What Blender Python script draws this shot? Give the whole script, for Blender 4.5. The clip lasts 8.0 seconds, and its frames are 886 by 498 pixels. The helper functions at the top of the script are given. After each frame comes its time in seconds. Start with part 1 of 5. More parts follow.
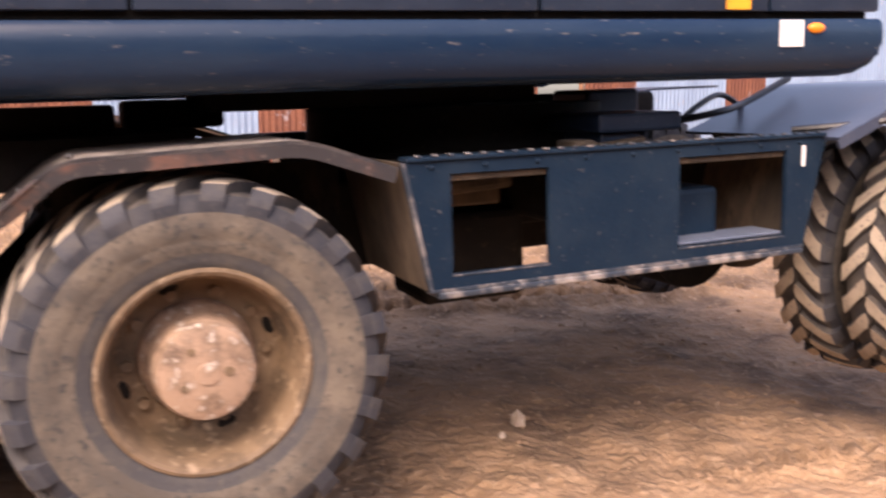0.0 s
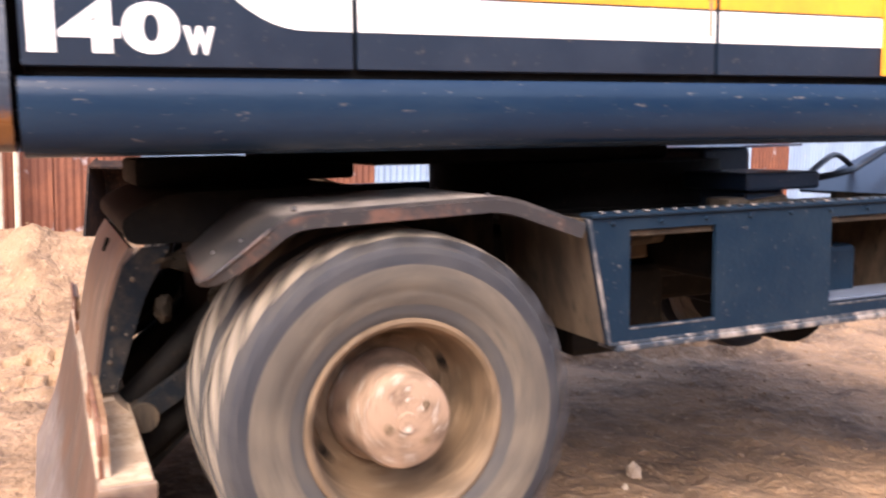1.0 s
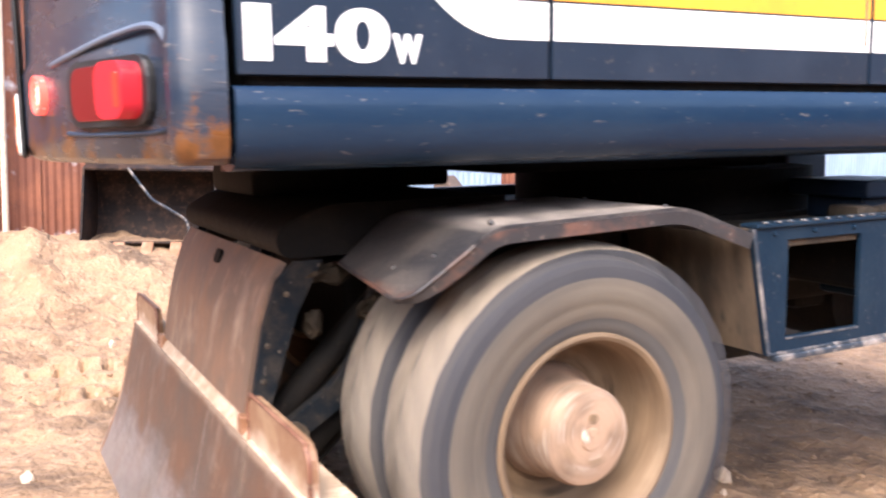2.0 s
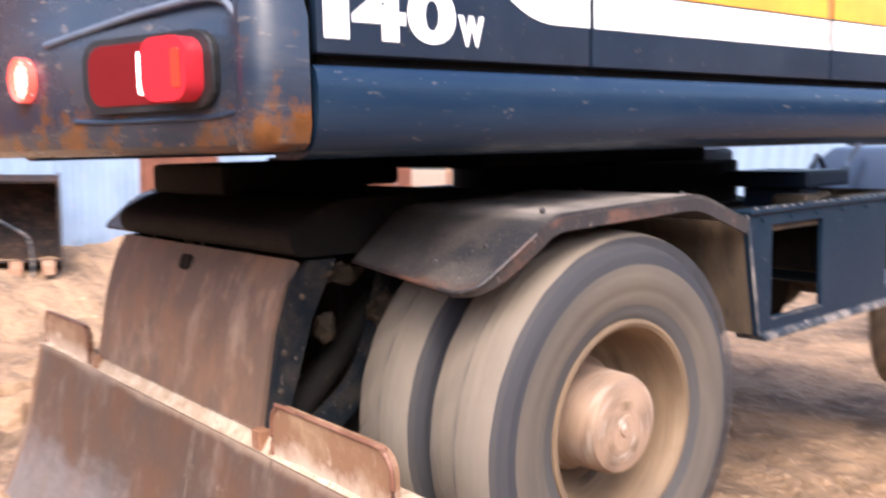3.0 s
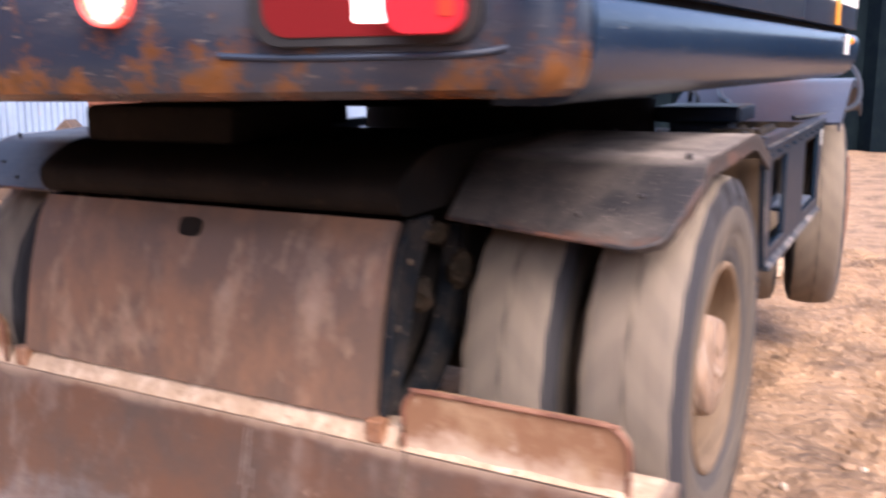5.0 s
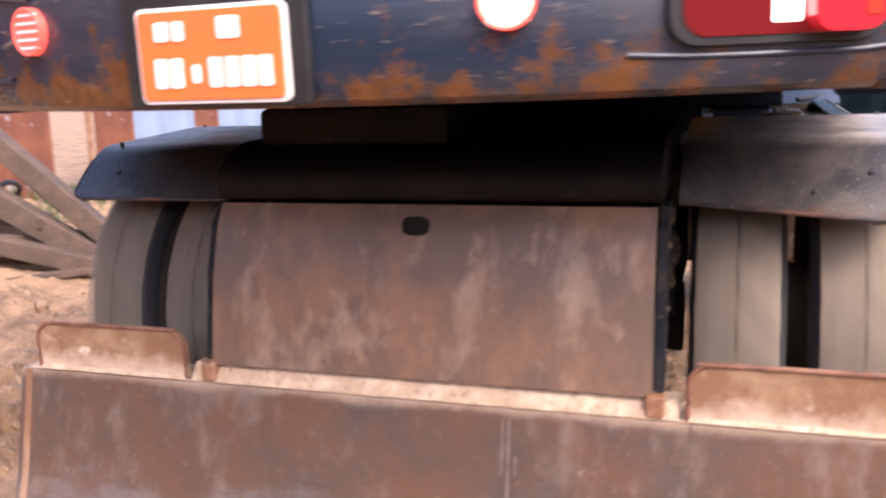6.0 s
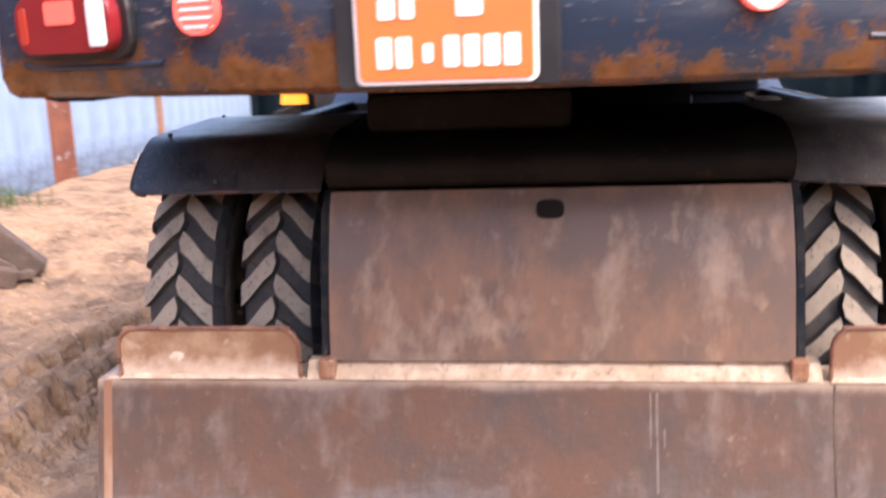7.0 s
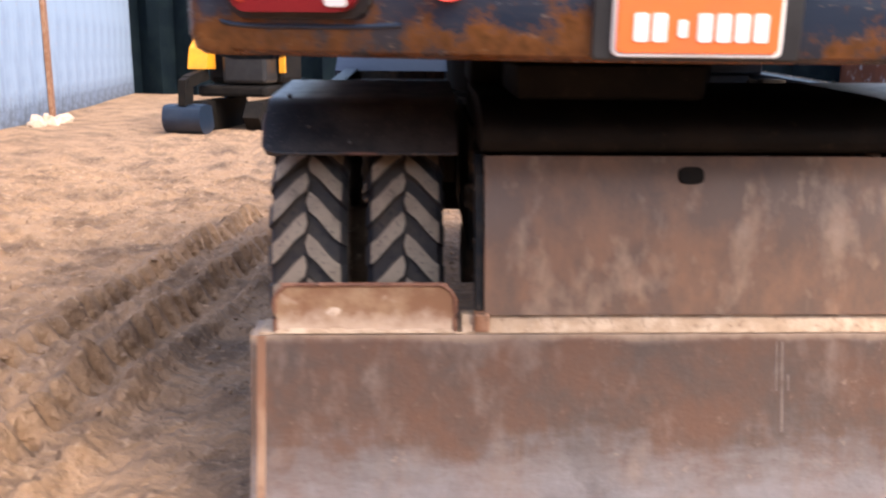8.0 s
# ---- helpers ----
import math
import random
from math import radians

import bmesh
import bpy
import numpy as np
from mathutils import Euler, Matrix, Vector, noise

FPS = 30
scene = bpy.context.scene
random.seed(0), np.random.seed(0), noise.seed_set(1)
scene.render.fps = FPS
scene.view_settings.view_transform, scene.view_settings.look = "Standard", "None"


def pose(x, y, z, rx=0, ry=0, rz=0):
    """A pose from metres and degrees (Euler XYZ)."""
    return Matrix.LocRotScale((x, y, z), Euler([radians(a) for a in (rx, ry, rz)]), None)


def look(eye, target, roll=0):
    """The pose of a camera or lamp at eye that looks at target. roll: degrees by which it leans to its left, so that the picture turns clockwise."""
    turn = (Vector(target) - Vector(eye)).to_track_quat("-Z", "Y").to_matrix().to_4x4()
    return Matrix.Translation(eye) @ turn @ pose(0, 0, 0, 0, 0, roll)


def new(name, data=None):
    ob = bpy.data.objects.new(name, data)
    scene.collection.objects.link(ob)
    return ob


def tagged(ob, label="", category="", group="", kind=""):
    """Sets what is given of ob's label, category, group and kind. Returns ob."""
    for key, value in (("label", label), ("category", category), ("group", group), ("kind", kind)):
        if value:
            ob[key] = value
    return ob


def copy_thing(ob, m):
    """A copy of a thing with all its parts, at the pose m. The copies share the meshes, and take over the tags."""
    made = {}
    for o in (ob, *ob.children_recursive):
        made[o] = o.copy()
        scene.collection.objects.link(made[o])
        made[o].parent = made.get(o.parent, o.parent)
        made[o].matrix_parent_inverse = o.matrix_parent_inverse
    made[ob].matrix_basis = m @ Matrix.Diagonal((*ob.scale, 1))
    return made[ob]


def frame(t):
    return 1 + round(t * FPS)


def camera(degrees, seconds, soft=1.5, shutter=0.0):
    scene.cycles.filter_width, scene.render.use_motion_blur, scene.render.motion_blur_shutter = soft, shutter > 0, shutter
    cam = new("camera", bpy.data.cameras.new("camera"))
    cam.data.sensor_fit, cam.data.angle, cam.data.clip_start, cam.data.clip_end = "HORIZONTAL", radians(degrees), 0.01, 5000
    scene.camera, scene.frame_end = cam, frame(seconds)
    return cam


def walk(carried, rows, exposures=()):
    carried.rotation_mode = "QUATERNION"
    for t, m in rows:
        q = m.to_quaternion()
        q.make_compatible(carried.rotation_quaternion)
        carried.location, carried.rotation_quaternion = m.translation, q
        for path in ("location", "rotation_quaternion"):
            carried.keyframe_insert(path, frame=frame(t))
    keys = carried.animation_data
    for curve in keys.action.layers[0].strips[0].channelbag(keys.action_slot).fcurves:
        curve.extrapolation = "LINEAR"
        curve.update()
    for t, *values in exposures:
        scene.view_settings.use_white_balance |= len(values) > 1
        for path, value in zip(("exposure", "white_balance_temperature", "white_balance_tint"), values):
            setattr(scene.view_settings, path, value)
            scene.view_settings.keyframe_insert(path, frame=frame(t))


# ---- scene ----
cam = camera(53.1, 8.0, soft=2.2, shutter=0.62)
PATH = [
    (0, (-0.332, -3.476, 1.337), (0.457, -1.666, 1.021), 0.2),
    (0.5, (-0.623, -3.419, 1.345), (0.162, -1.599, 1.074), 0.4),
    (1, (-0.861, -3.317, 1.355), (-0.05, -1.501, 1.146), 1.1),
    (1.5, (-1.15, -3.138, 1.37), (-0.256, -1.362, 1.157), 1.1),
    (2, (-1.401, -2.988, 1.379), (-0.473, -1.229, 1.166), 1.1),
    (2.2, (-1.486, -2.922, 1.377), (-0.54, -1.171, 1.175), 1.1),
    (3.3, (-1.922, -2.5, 1.286), (-0.486, -1.129, 1.042), -0.5),
    (3.5, (-1.939, -2.435, 1.277), (-0.42, -1.175, 0.957), -1.1),
    (3.9, (-1.986, -2.316, 1.294), (-0.331, -1.272, 0.88), -0.9),
    (4, (-2.023, -2.314, 1.309), (-0.357, -1.29, 0.886), -0.6),
    (4.5, (-2.172, -1.993, 1.344), (-0.452, -1.052, 0.953), 1.3),
    (4.7, (-2.243, -1.883, 1.352), (-0.527, -0.923, 0.984), 0.3),
    (5, (-2.328, -1.632, 1.342), (-0.601, -0.68, 1.009), 0.1),
    (5.2, (-2.373, -1.513, 1.349), (-0.651, -0.545, 1.04), -0.5),
    (6.3, (-2.861, -0.498, 1.378), (-0.964, 0.005, 0.993), -2.4),
    (6.5, (-2.842, -0.363, 1.395), (-0.938, 0.11, 1.002), -2.8),
    (6.7, (-2.885, -0.227, 1.39), (-0.958, 0.171, 1.03), -2.2),
    (7, (-2.956, 0.009, 1.358), (-1.007, 0.251, 0.983), -2.0),
    (7.5, (-3.062, 0.416, 1.299), (-1.11, 0.45, 0.866), -0.2),
    (8, (-3.137, 0.784, 1.362), (-1.187, 0.723, 0.924), 0.4),
]
EXPOSURES = [(0.0, 0.89, 7300, 25), (0.5, 0.95, 7200, 23), (1.0, 1.18, 6750, 18), (2.0, 1.42, 6300, 13), (3.5, 1.02, 6250, 15), (4.2, 0.9, 5850, 8), (5.0, 1.02, 6450, 23), (6.5, 1.08, 6600, 23), (7.0, 1.22, 6350, 20), (7.4, 1.12, 5500, -3), (7.7, 1.02, 5900, 3), (8.0, 0.92, 6700, 15)]
walk(cam, [(t, look(eye, target, roll)) for t, eye, target, roll in PATH], EXPOSURES)

# ---- world and sun: hazy daylight, the sun over the near flank of the machine ----
SUN_ELEVATION, SUN_AZIMUTH = 49.0, 219.0  # degrees; azimuth clockwise from +y
world = bpy.data.worlds.new("sky")
scene.world = world
world.use_nodes = True
wn = world.node_tree.nodes
sky = wn.new("ShaderNodeTexSky")
sky.sky_type = "NISHITA"
sky.sun_disc = False
sky.sun_elevation = radians(SUN_ELEVATION)
sky.sun_rotation = radians(SUN_AZIMUTH)
sky.air_density, sky.dust_density, sky.ozone_density = 1.0, 4.0, 1.0
world.node_tree.links.new(sky.outputs["Color"], wn["Background"].inputs["Color"])
wn["Background"].inputs["Strength"].default_value = 0.305
sun = new("sun", bpy.data.lights.new("sun", "SUN"))
sun.data.energy, sun.data.angle, sun.data.color = 1.15, radians(26.0), (1.0, 0.95, 0.88)
az, el = radians(SUN_AZIMUTH), radians(SUN_ELEVATION)
toward = Vector((math.sin(az) * math.cos(el), math.cos(az) * math.cos(el), math.sin(el)))
sun.matrix_world = look(toward * 30, (0, 0, 0))


# ---- materials ----
def mat(name, base, second=None, third=None, scale=4.0, fine=40.0, rough=(0.5, 0.85), metal=0.0, bump=0.15, share=0.5, share3=0.35, depth=0.01, stretch=(1, 1, 1)):
    """A surface with a base colour, patches of a second one and fine grains of a third."""
    m = bpy.data.materials.new(name)
    m.use_nodes = True
    nt = m.node_tree
    n, l = nt.nodes, nt.links
    b = n["Principled BSDF"]
    b.inputs["Metallic"].default_value = metal
    tc = n.new("ShaderNodeTexCoord")
    mp = n.new("ShaderNodeMapping")
    mp.inputs["Scale"].default_value = stretch
    l.new(tc.outputs["Object"], mp.inputs["Vector"])
    big = n.new("ShaderNodeTexNoise")
    big.inputs["Scale"].default_value, big.inputs["Detail"].default_value, big.inputs["Roughness"].default_value = scale, 6, 0.65
    small = n.new("ShaderNodeTexNoise")
    small.inputs["Scale"].default_value, small.inputs["Detail"].default_value = fine, 4
    l.new(mp.outputs["Vector"], big.inputs["Vector"])
    l.new(mp.outputs["Vector"], small.inputs["Vector"])
    r1 = n.new("ShaderNodeValToRGB")
    r1.color_ramp.elements[0].position, r1.color_ramp.elements[1].position = max(0.0, 0.62 - 0.35 * share), min(1.0, 0.80 - 0.35 * share)
    l.new(big.outputs["Fac"], r1.inputs["Fac"])
    mix = n.new("ShaderNodeMixRGB")
    mix.inputs["Color1"].default_value = (*base, 1)
    mix.inputs["Color2"].default_value = (*(second or base), 1)
    l.new(r1.outputs["Color"], mix.inputs["Fac"])
    r2 = n.new("ShaderNodeValToRGB")
    r2.color_ramp.elements[0].position, r2.color_ramp.elements[1].position = 0.68 - 0.3 * share3, 0.84 - 0.3 * share3
    l.new(small.outputs["Fac"], r2.inputs["Fac"])
    mix2 = n.new("ShaderNodeMixRGB")
    mix2.inputs["Color2"].default_value = (*(third or second or base), 1)
    l.new(mix.outputs["Color"], mix2.inputs["Color1"])
    l.new(r2.outputs["Color"], mix2.inputs["Fac"])
    l.new(mix2.outputs["Color"], b.inputs["Base Color"])
    mr = n.new("ShaderNodeMapRange")
    mr.inputs["To Min"].default_value, mr.inputs["To Max"].default_value = rough
    l.new(big.outputs["Fac"], mr.inputs["Value"])
    l.new(mr.outputs["Result"], b.inputs["Roughness"])
    bp = n.new("ShaderNodeBump")
    bp.inputs["Strength"].default_value, bp.inputs["Distance"].default_value = bump, depth
    add = n.new("ShaderNodeMath")
    add.operation = "ADD"
    l.new(big.outputs["Fac"], add.inputs[0])
    l.new(small.outputs["Fac"], add.inputs[1])
    l.new(add.outputs["Value"], bp.inputs["Height"])
    l.new(bp.outputs["Normal"], b.inputs["Normal"])
    return m


def rusting(m, axis, lo, hi, colour, size=9.0, deep=0.33, edge=(0.66, 1.0), ragged=1.0):
    """Adds ragged rust to a paint, between lo (all rust) and hi (none) along one axis of the object."""
    nt = m.node_tree
    n, l = nt.nodes, nt.links
    b = n["Principled BSDF"]
    old = b.inputs["Base Color"].links[0].from_socket
    tc = n.new("ShaderNodeTexCoord")
    sep = n.new("ShaderNodeSeparateXYZ")
    l.new(tc.outputs["Object"], sep.inputs[0])
    mr = n.new("ShaderNodeMapRange")
    mr.inputs["From Min"].default_value, mr.inputs["From Max"].default_value = lo, hi
    mr.inputs["To Min"].default_value, mr.inputs["To Max"].default_value = 0.75, 0.0
    l.new(sep.outputs[axis], mr.inputs["Value"])
    nz = n.new("ShaderNodeTexNoise")
    nz.inputs["Scale"].default_value, nz.inputs["Detail"].default_value, nz.inputs["Roughness"].default_value = size, 10, 0.75
    l.new(tc.outputs["Object"], nz.inputs["Vector"])
    add = n.new("ShaderNodeMath")
    add.operation = "ADD"
    wide = n.new("ShaderNodeTexNoise")
    wide.inputs["Scale"].default_value, wide.inputs["Detail"].default_value = size * 0.16, 5
    l.new(tc.outputs["Object"], wide.inputs["Vector"])
    vary = n.new("ShaderNodeMapRange")
    vary.inputs["From Min"].default_value, vary.inputs["From Max"].default_value = 0.35, 0.65
    vary.inputs["To Min"].default_value, vary.inputs["To Max"].default_value = 0.45, 1.35
    l.new(wide.outputs["Fac"], vary.inputs["Value"])
    mul = n.new("ShaderNodeMath")
    mul.operation = "MULTIPLY"
    l.new(mr.outputs["Result"], mul.inputs[0])
    l.new(vary.outputs["Result"], mul.inputs[1])
    l.new(mul.outputs["Value"], add.inputs[0])
    far = n.new("ShaderNodeMapRange")
    far.clamp = False
    far.inputs["To Min"].default_value, far.inputs["To Max"].default_value = 0.5 - 0.5 * ragged, 0.5 + 0.5 * ragged
    l.new(nz.outputs["Fac"], far.inputs["Value"])
    l.new(far.outputs["Result"], add.inputs[1])
    ramp = n.new("ShaderNodeValToRGB")
    ramp.color_ramp.elements[0].position, ramp.color_ramp.elements[1].position = edge
    l.new(add.outputs["Value"], ramp.inputs["Fac"])
    tone = n.new("ShaderNodeMixRGB")
    tone.inputs["Color1"].default_value = (*colour, 1)
    tone.inputs["Color2"].default_value = (colour[0] * deep, colour[1] * deep, colour[2] * deep, 1)
    nz2 = n.new("ShaderNodeTexNoise")
    nz2.inputs["Scale"].default_value = size * 4
    l.new(tc.outputs["Object"], nz2.inputs["Vector"])
    l.new(nz2.outputs["Fac"], tone.inputs["Fac"])
    mix = n.new("ShaderNodeMixRGB")
    l.new(ramp.outputs["Color"], mix.inputs["Fac"])
    l.new(old, mix.inputs["Color1"])
    l.new(tone.outputs["Color"], mix.inputs["Color2"])
    l.new(mix.outputs["Color"], b.inputs["Base Color"])
    return m


def dust_and_sheen(m, colour, size=7.0, steep=0.86, most=0.8):
    """Lightens a paint on faces that lie level: settled dust, with sky sheen put into its colour."""
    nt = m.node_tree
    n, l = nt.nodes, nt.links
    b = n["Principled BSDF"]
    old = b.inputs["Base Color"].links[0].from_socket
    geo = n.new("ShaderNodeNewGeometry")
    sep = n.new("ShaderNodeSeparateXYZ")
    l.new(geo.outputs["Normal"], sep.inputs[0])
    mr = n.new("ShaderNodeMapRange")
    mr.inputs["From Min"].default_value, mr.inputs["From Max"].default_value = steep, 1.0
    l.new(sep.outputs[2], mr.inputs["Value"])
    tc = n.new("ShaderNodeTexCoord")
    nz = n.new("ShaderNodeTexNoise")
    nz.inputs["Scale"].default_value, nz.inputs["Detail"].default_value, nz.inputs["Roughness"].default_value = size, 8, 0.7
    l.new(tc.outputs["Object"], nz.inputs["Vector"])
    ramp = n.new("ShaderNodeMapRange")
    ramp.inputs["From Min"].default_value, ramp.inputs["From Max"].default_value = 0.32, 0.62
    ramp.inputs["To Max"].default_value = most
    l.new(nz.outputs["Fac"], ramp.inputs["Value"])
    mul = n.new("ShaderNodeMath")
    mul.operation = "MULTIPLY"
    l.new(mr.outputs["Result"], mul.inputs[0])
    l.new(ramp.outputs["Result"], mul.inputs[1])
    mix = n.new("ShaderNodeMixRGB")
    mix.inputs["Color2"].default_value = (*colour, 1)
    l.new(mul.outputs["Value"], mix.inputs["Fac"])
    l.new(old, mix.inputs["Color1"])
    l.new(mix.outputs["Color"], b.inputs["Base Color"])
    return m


def worn_face(name, top, brown, brown2, grey, grey2):
    """Earth-polished steel: rust brown above, worn to grey streaks lower down, the greys lifted to carry sky sheen."""
    m = bpy.data.materials.new(name)
    m.use_nodes = True
    n, l = m.node_tree.nodes, m.node_tree.links
    b = n["Principled BSDF"]
    tc = n.new("ShaderNodeTexCoord")
    sep = n.new("ShaderNodeSeparateXYZ")
    l.new(tc.outputs["Object"], sep.inputs[0])

    def grain(stretch, scale, detail=10, rough=0.72):
        mp = n.new("ShaderNodeMapping")
        mp.inputs["Scale"].default_value = stretch
        l.new(tc.outputs["Object"], mp.inputs["Vector"])
        nz = n.new("ShaderNodeTexNoise")
        nz.inputs["Scale"].default_value, nz.inputs["Detail"].default_value, nz.inputs["Roughness"].default_value = scale, detail, rough
        l.new(mp.outputs["Vector"], nz.inputs["Vector"])
        return nz.outputs["Fac"]

    def ranged(value, lo, hi, a, c):
        mr = n.new("ShaderNodeMapRange")
        mr.interpolation_type = "SMOOTHSTEP"
        for k, v in (("From Min", lo), ("From Max", hi), ("To Min", a), ("To Max", c)):
            mr.inputs[k].default_value = v
        l.new(value, mr.inputs["Value"])
        return mr.outputs["Result"]

    def sum_of(a, c):
        add = n.new("ShaderNodeMath")
        add.operation = "ADD"
        l.new(a, add.inputs[0])
        l.new(c, add.inputs[1])
        return add.outputs["Value"]

    def blend(fac, c1, c2):
        mix = n.new("ShaderNodeMixRGB")
        l.new(fac, mix.inputs["Fac"])
        for k, c in (("Color1", c1), ("Color2", c2)):
            if isinstance(c, tuple):
                mix.inputs[k].default_value = (*c, 1)
            else:
                l.new(c, mix.inputs[k])
        return mix.outputs["Color"]
    across = grain((1, 1.6, 6), 2.4)
    down = grain((1, 6, 1.3), 2.6)
    speck = grain((1, 1, 1), 34, 4)
    wide = grain((1, 1, 1), 2.6)
    wear = sum_of(sum_of(ranged(sep.outputs[2], top - 0.14, top - 0.60, -0.42, 0.85), ranged(across, 0.25, 0.75, -0.22, 0.22)), sum_of(ranged(down, 0.25, 0.75, -0.20, 0.20), ranged(wide, 0.3, 0.7, -0.22, 0.22)))
    fac = ranged(wear, -0.35, 1.0, 0.0, 0.95)
    col = blend(fac, blend(ranged(wide, 0.35, 0.65, 0, 1), brown, brown2), blend(ranged(down, 0.35, 0.65, 0, 1), grey, grey2))
    blotch = grain((1, 1, 1.4), 6.5)
    col = blend(ranged(blotch, 0.44, 0.28, 0, 0.35), col, (0.055, 0.036, 0.028))
    col = blend(ranged(blotch, 0.60, 0.80, 0, 0.55), col, (0.32, 0.20, 0.125))
    col = blend(ranged(speck, 0.60, 0.78, 0, 0.35), col, (0.40, 0.29, 0.21))
    col = blend(ranged(speck, 0.40, 0.24, 0, 0.35), col, (0.07, 0.045, 0.035))
    col = blend(ranged(sum_of(sep.outputs[2], ranged(wide, 0.3, 0.7, -0.014, 0.010)), top - 0.03, top + 0.006, 0.0, 0.6), col, (0.46, 0.34, 0.25))
    l.new(col, b.inputs["Base Color"])
    l.new(ranged(wear, 0.0, 0.9, 0.56, 0.33), b.inputs["Roughness"])
    l.new(ranged(wear, 0.1, 0.9, 0.05, 0.5), b.inputs["Metallic"])
    bp = n.new("ShaderNodeBump")
    bp.inputs["Strength"].default_value, bp.inputs["Distance"].default_value = 0.25, 0.006
    l.new(sum_of(speck, wide), bp.inputs["Height"])
    l.new(bp.outputs["Normal"], b.inputs["Normal"])
    return m


def streaking(m, pale, dark):
    """Adds pale scuffs that run down a plate, and dull grey patches between them."""
    n, l = m.node_tree.nodes, m.node_tree.links
    b = n["Principled BSDF"]
    tc = n.new("ShaderNodeTexCoord")
    for stretch, size, lo, hi, most, colour in (((1, 1.0, 0.8), 4.2, 0.54, 0.70, 0.6, dark), ((1, 1.6, 0.9), 4.6, 0.55, 0.76, 0.8, pale), ((1, 9.0, 1.4), 5.0, 0.60, 0.78, 0.22, pale), ((1, 1, 1), 60.0, 0.62, 0.75, 0.5, dark)):
        old = b.inputs["Base Color"].links[0].from_socket
        mp = n.new("ShaderNodeMapping")
        mp.inputs["Scale"].default_value = stretch
        mp.inputs["Location"].default_value = (size, size * 2, 0.3)
        l.new(tc.outputs["Object"], mp.inputs["Vector"])
        nz = n.new("ShaderNodeTexNoise")
        nz.inputs["Scale"].default_value, nz.inputs["Detail"].default_value, nz.inputs["Roughness"].default_value = size, 7, 0.6
        l.new(mp.outputs["Vector"], nz.inputs["Vector"])
        mr = n.new("ShaderNodeMapRange")
        mr.inputs["From Min"].default_value, mr.inputs["From Max"].default_value, mr.inputs["To Max"].default_value = lo, hi, most
        l.new(nz.outputs["Fac"], mr.inputs["Value"])
        mix = n.new("ShaderNodeMixRGB")
        mix.inputs["Color2"].default_value = (*colour, 1)
        l.new(mr.outputs["Result"], mix.inputs["Fac"])
        l.new(old, mix.inputs["Color1"])
        l.new(mix.outputs["Color"], b.inputs["Base Color"])
    return m


def glow(name, colour, strength, base):
    m = bpy.data.materials.new(name)
    m.use_nodes = True
    b = m.node_tree.nodes["Principled BSDF"]
    b.inputs["Base Color"].default_value = (*base, 1)
    b.inputs["Roughness"].default_value = 0.15
    b.inputs["Emission Color"].default_value = (*colour, 1)
    b.inputs["Emission Strength"].default_value = strength
    return m


SLATE = mat("slate_paint", (0.009, 0.020, 0.040), (0.016, 0.028, 0.050), (0.10, 0.09, 0.085), scale=3, fine=55, rough=(0.28, 0.5), bump=0.04, share3=0.12)
SKIRT = mat("skirt_paint", (0.007, 0.020, 0.045), (0.014, 0.029, 0.054), (0.16, 0.15, 0.14), scale=2.5, fine=60, rough=(0.14, 0.32), bump=0.05, share3=0.06, stretch=(0.35, 1, 1.6))
SKIRT.node_tree.nodes["Principled BSDF"].inputs["Specular IOR Level"].default_value = 0.22
STEEL_BLUE = mat("step_paint", (0.006, 0.016, 0.031), (0.010, 0.021, 0.036), (0.15, 0.14, 0.13), scale=5, fine=75, rough=(0.30, 0.5), bump=0.14, share3=0.04)
STEEL_BLUE.node_tree.nodes["Principled BSDF"].inputs["Specular IOR Level"].default_value = 0.14
TAIL = rusting(mat("tail_paint", (0.014, 0.022, 0.038), (0.035, 0.036, 0.045), (0.24, 0.18, 0.13), scale=4, fine=36, rough=(0.14, 0.38), bump=0.06, share3=0.15, stretch=(0.45, 0.45, 1.7)), 2, 0.690, 0.935, (0.235, 0.088, 0.024), 9, 0.12, (0.74, 0.98), 2.3)
FENDER = dust_and_sheen(rusting(mat("fender_paint", (0.024, 0.024, 0.027), (0.082, 0.071, 0.064), (0.26, 0.21, 0.175), scale=5, fine=105, rough=(0.24, 0.48), bump=0.2, share3=0.20), 2, 0.36, 0.455, (0.20, 0.085, 0.05), 16), (0.40, 0.345, 0.30), 9, 0.88, 0.95)
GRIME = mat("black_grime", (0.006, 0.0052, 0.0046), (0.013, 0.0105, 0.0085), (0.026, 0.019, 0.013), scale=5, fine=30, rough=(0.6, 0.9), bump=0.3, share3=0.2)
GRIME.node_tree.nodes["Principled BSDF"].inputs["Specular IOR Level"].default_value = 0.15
MUD = mat("caked_mud", (0.048, 0.035, 0.023), (0.115, 0.082, 0.053), (0.02, 0.016, 0.012), scale=7, fine=40, rough=(0.8, 0.95), bump=0.6, stretch=(1, 1, 0.35))
DRY_MUD = mat("dried_mud", (0.062, 0.043, 0.028), (0.125, 0.088, 0.056), (0.04, 0.03, 0.022), scale=6, fine=26, rough=(0.8, 0.95), bump=0.5, stretch=(1, 1, 0.3))
# Darker steel and mud, for the bracket, side link and inner wing.
BLUE_BLACK_STEEL = mat("blue_black_steel", (0.010, 0.013, 0.017), (0.032, 0.028, 0.025), (0.20, 0.16, 0.12), scale=12, fine=45, rough=(0.4, 0.7), bump=0.4, share3=0.10)
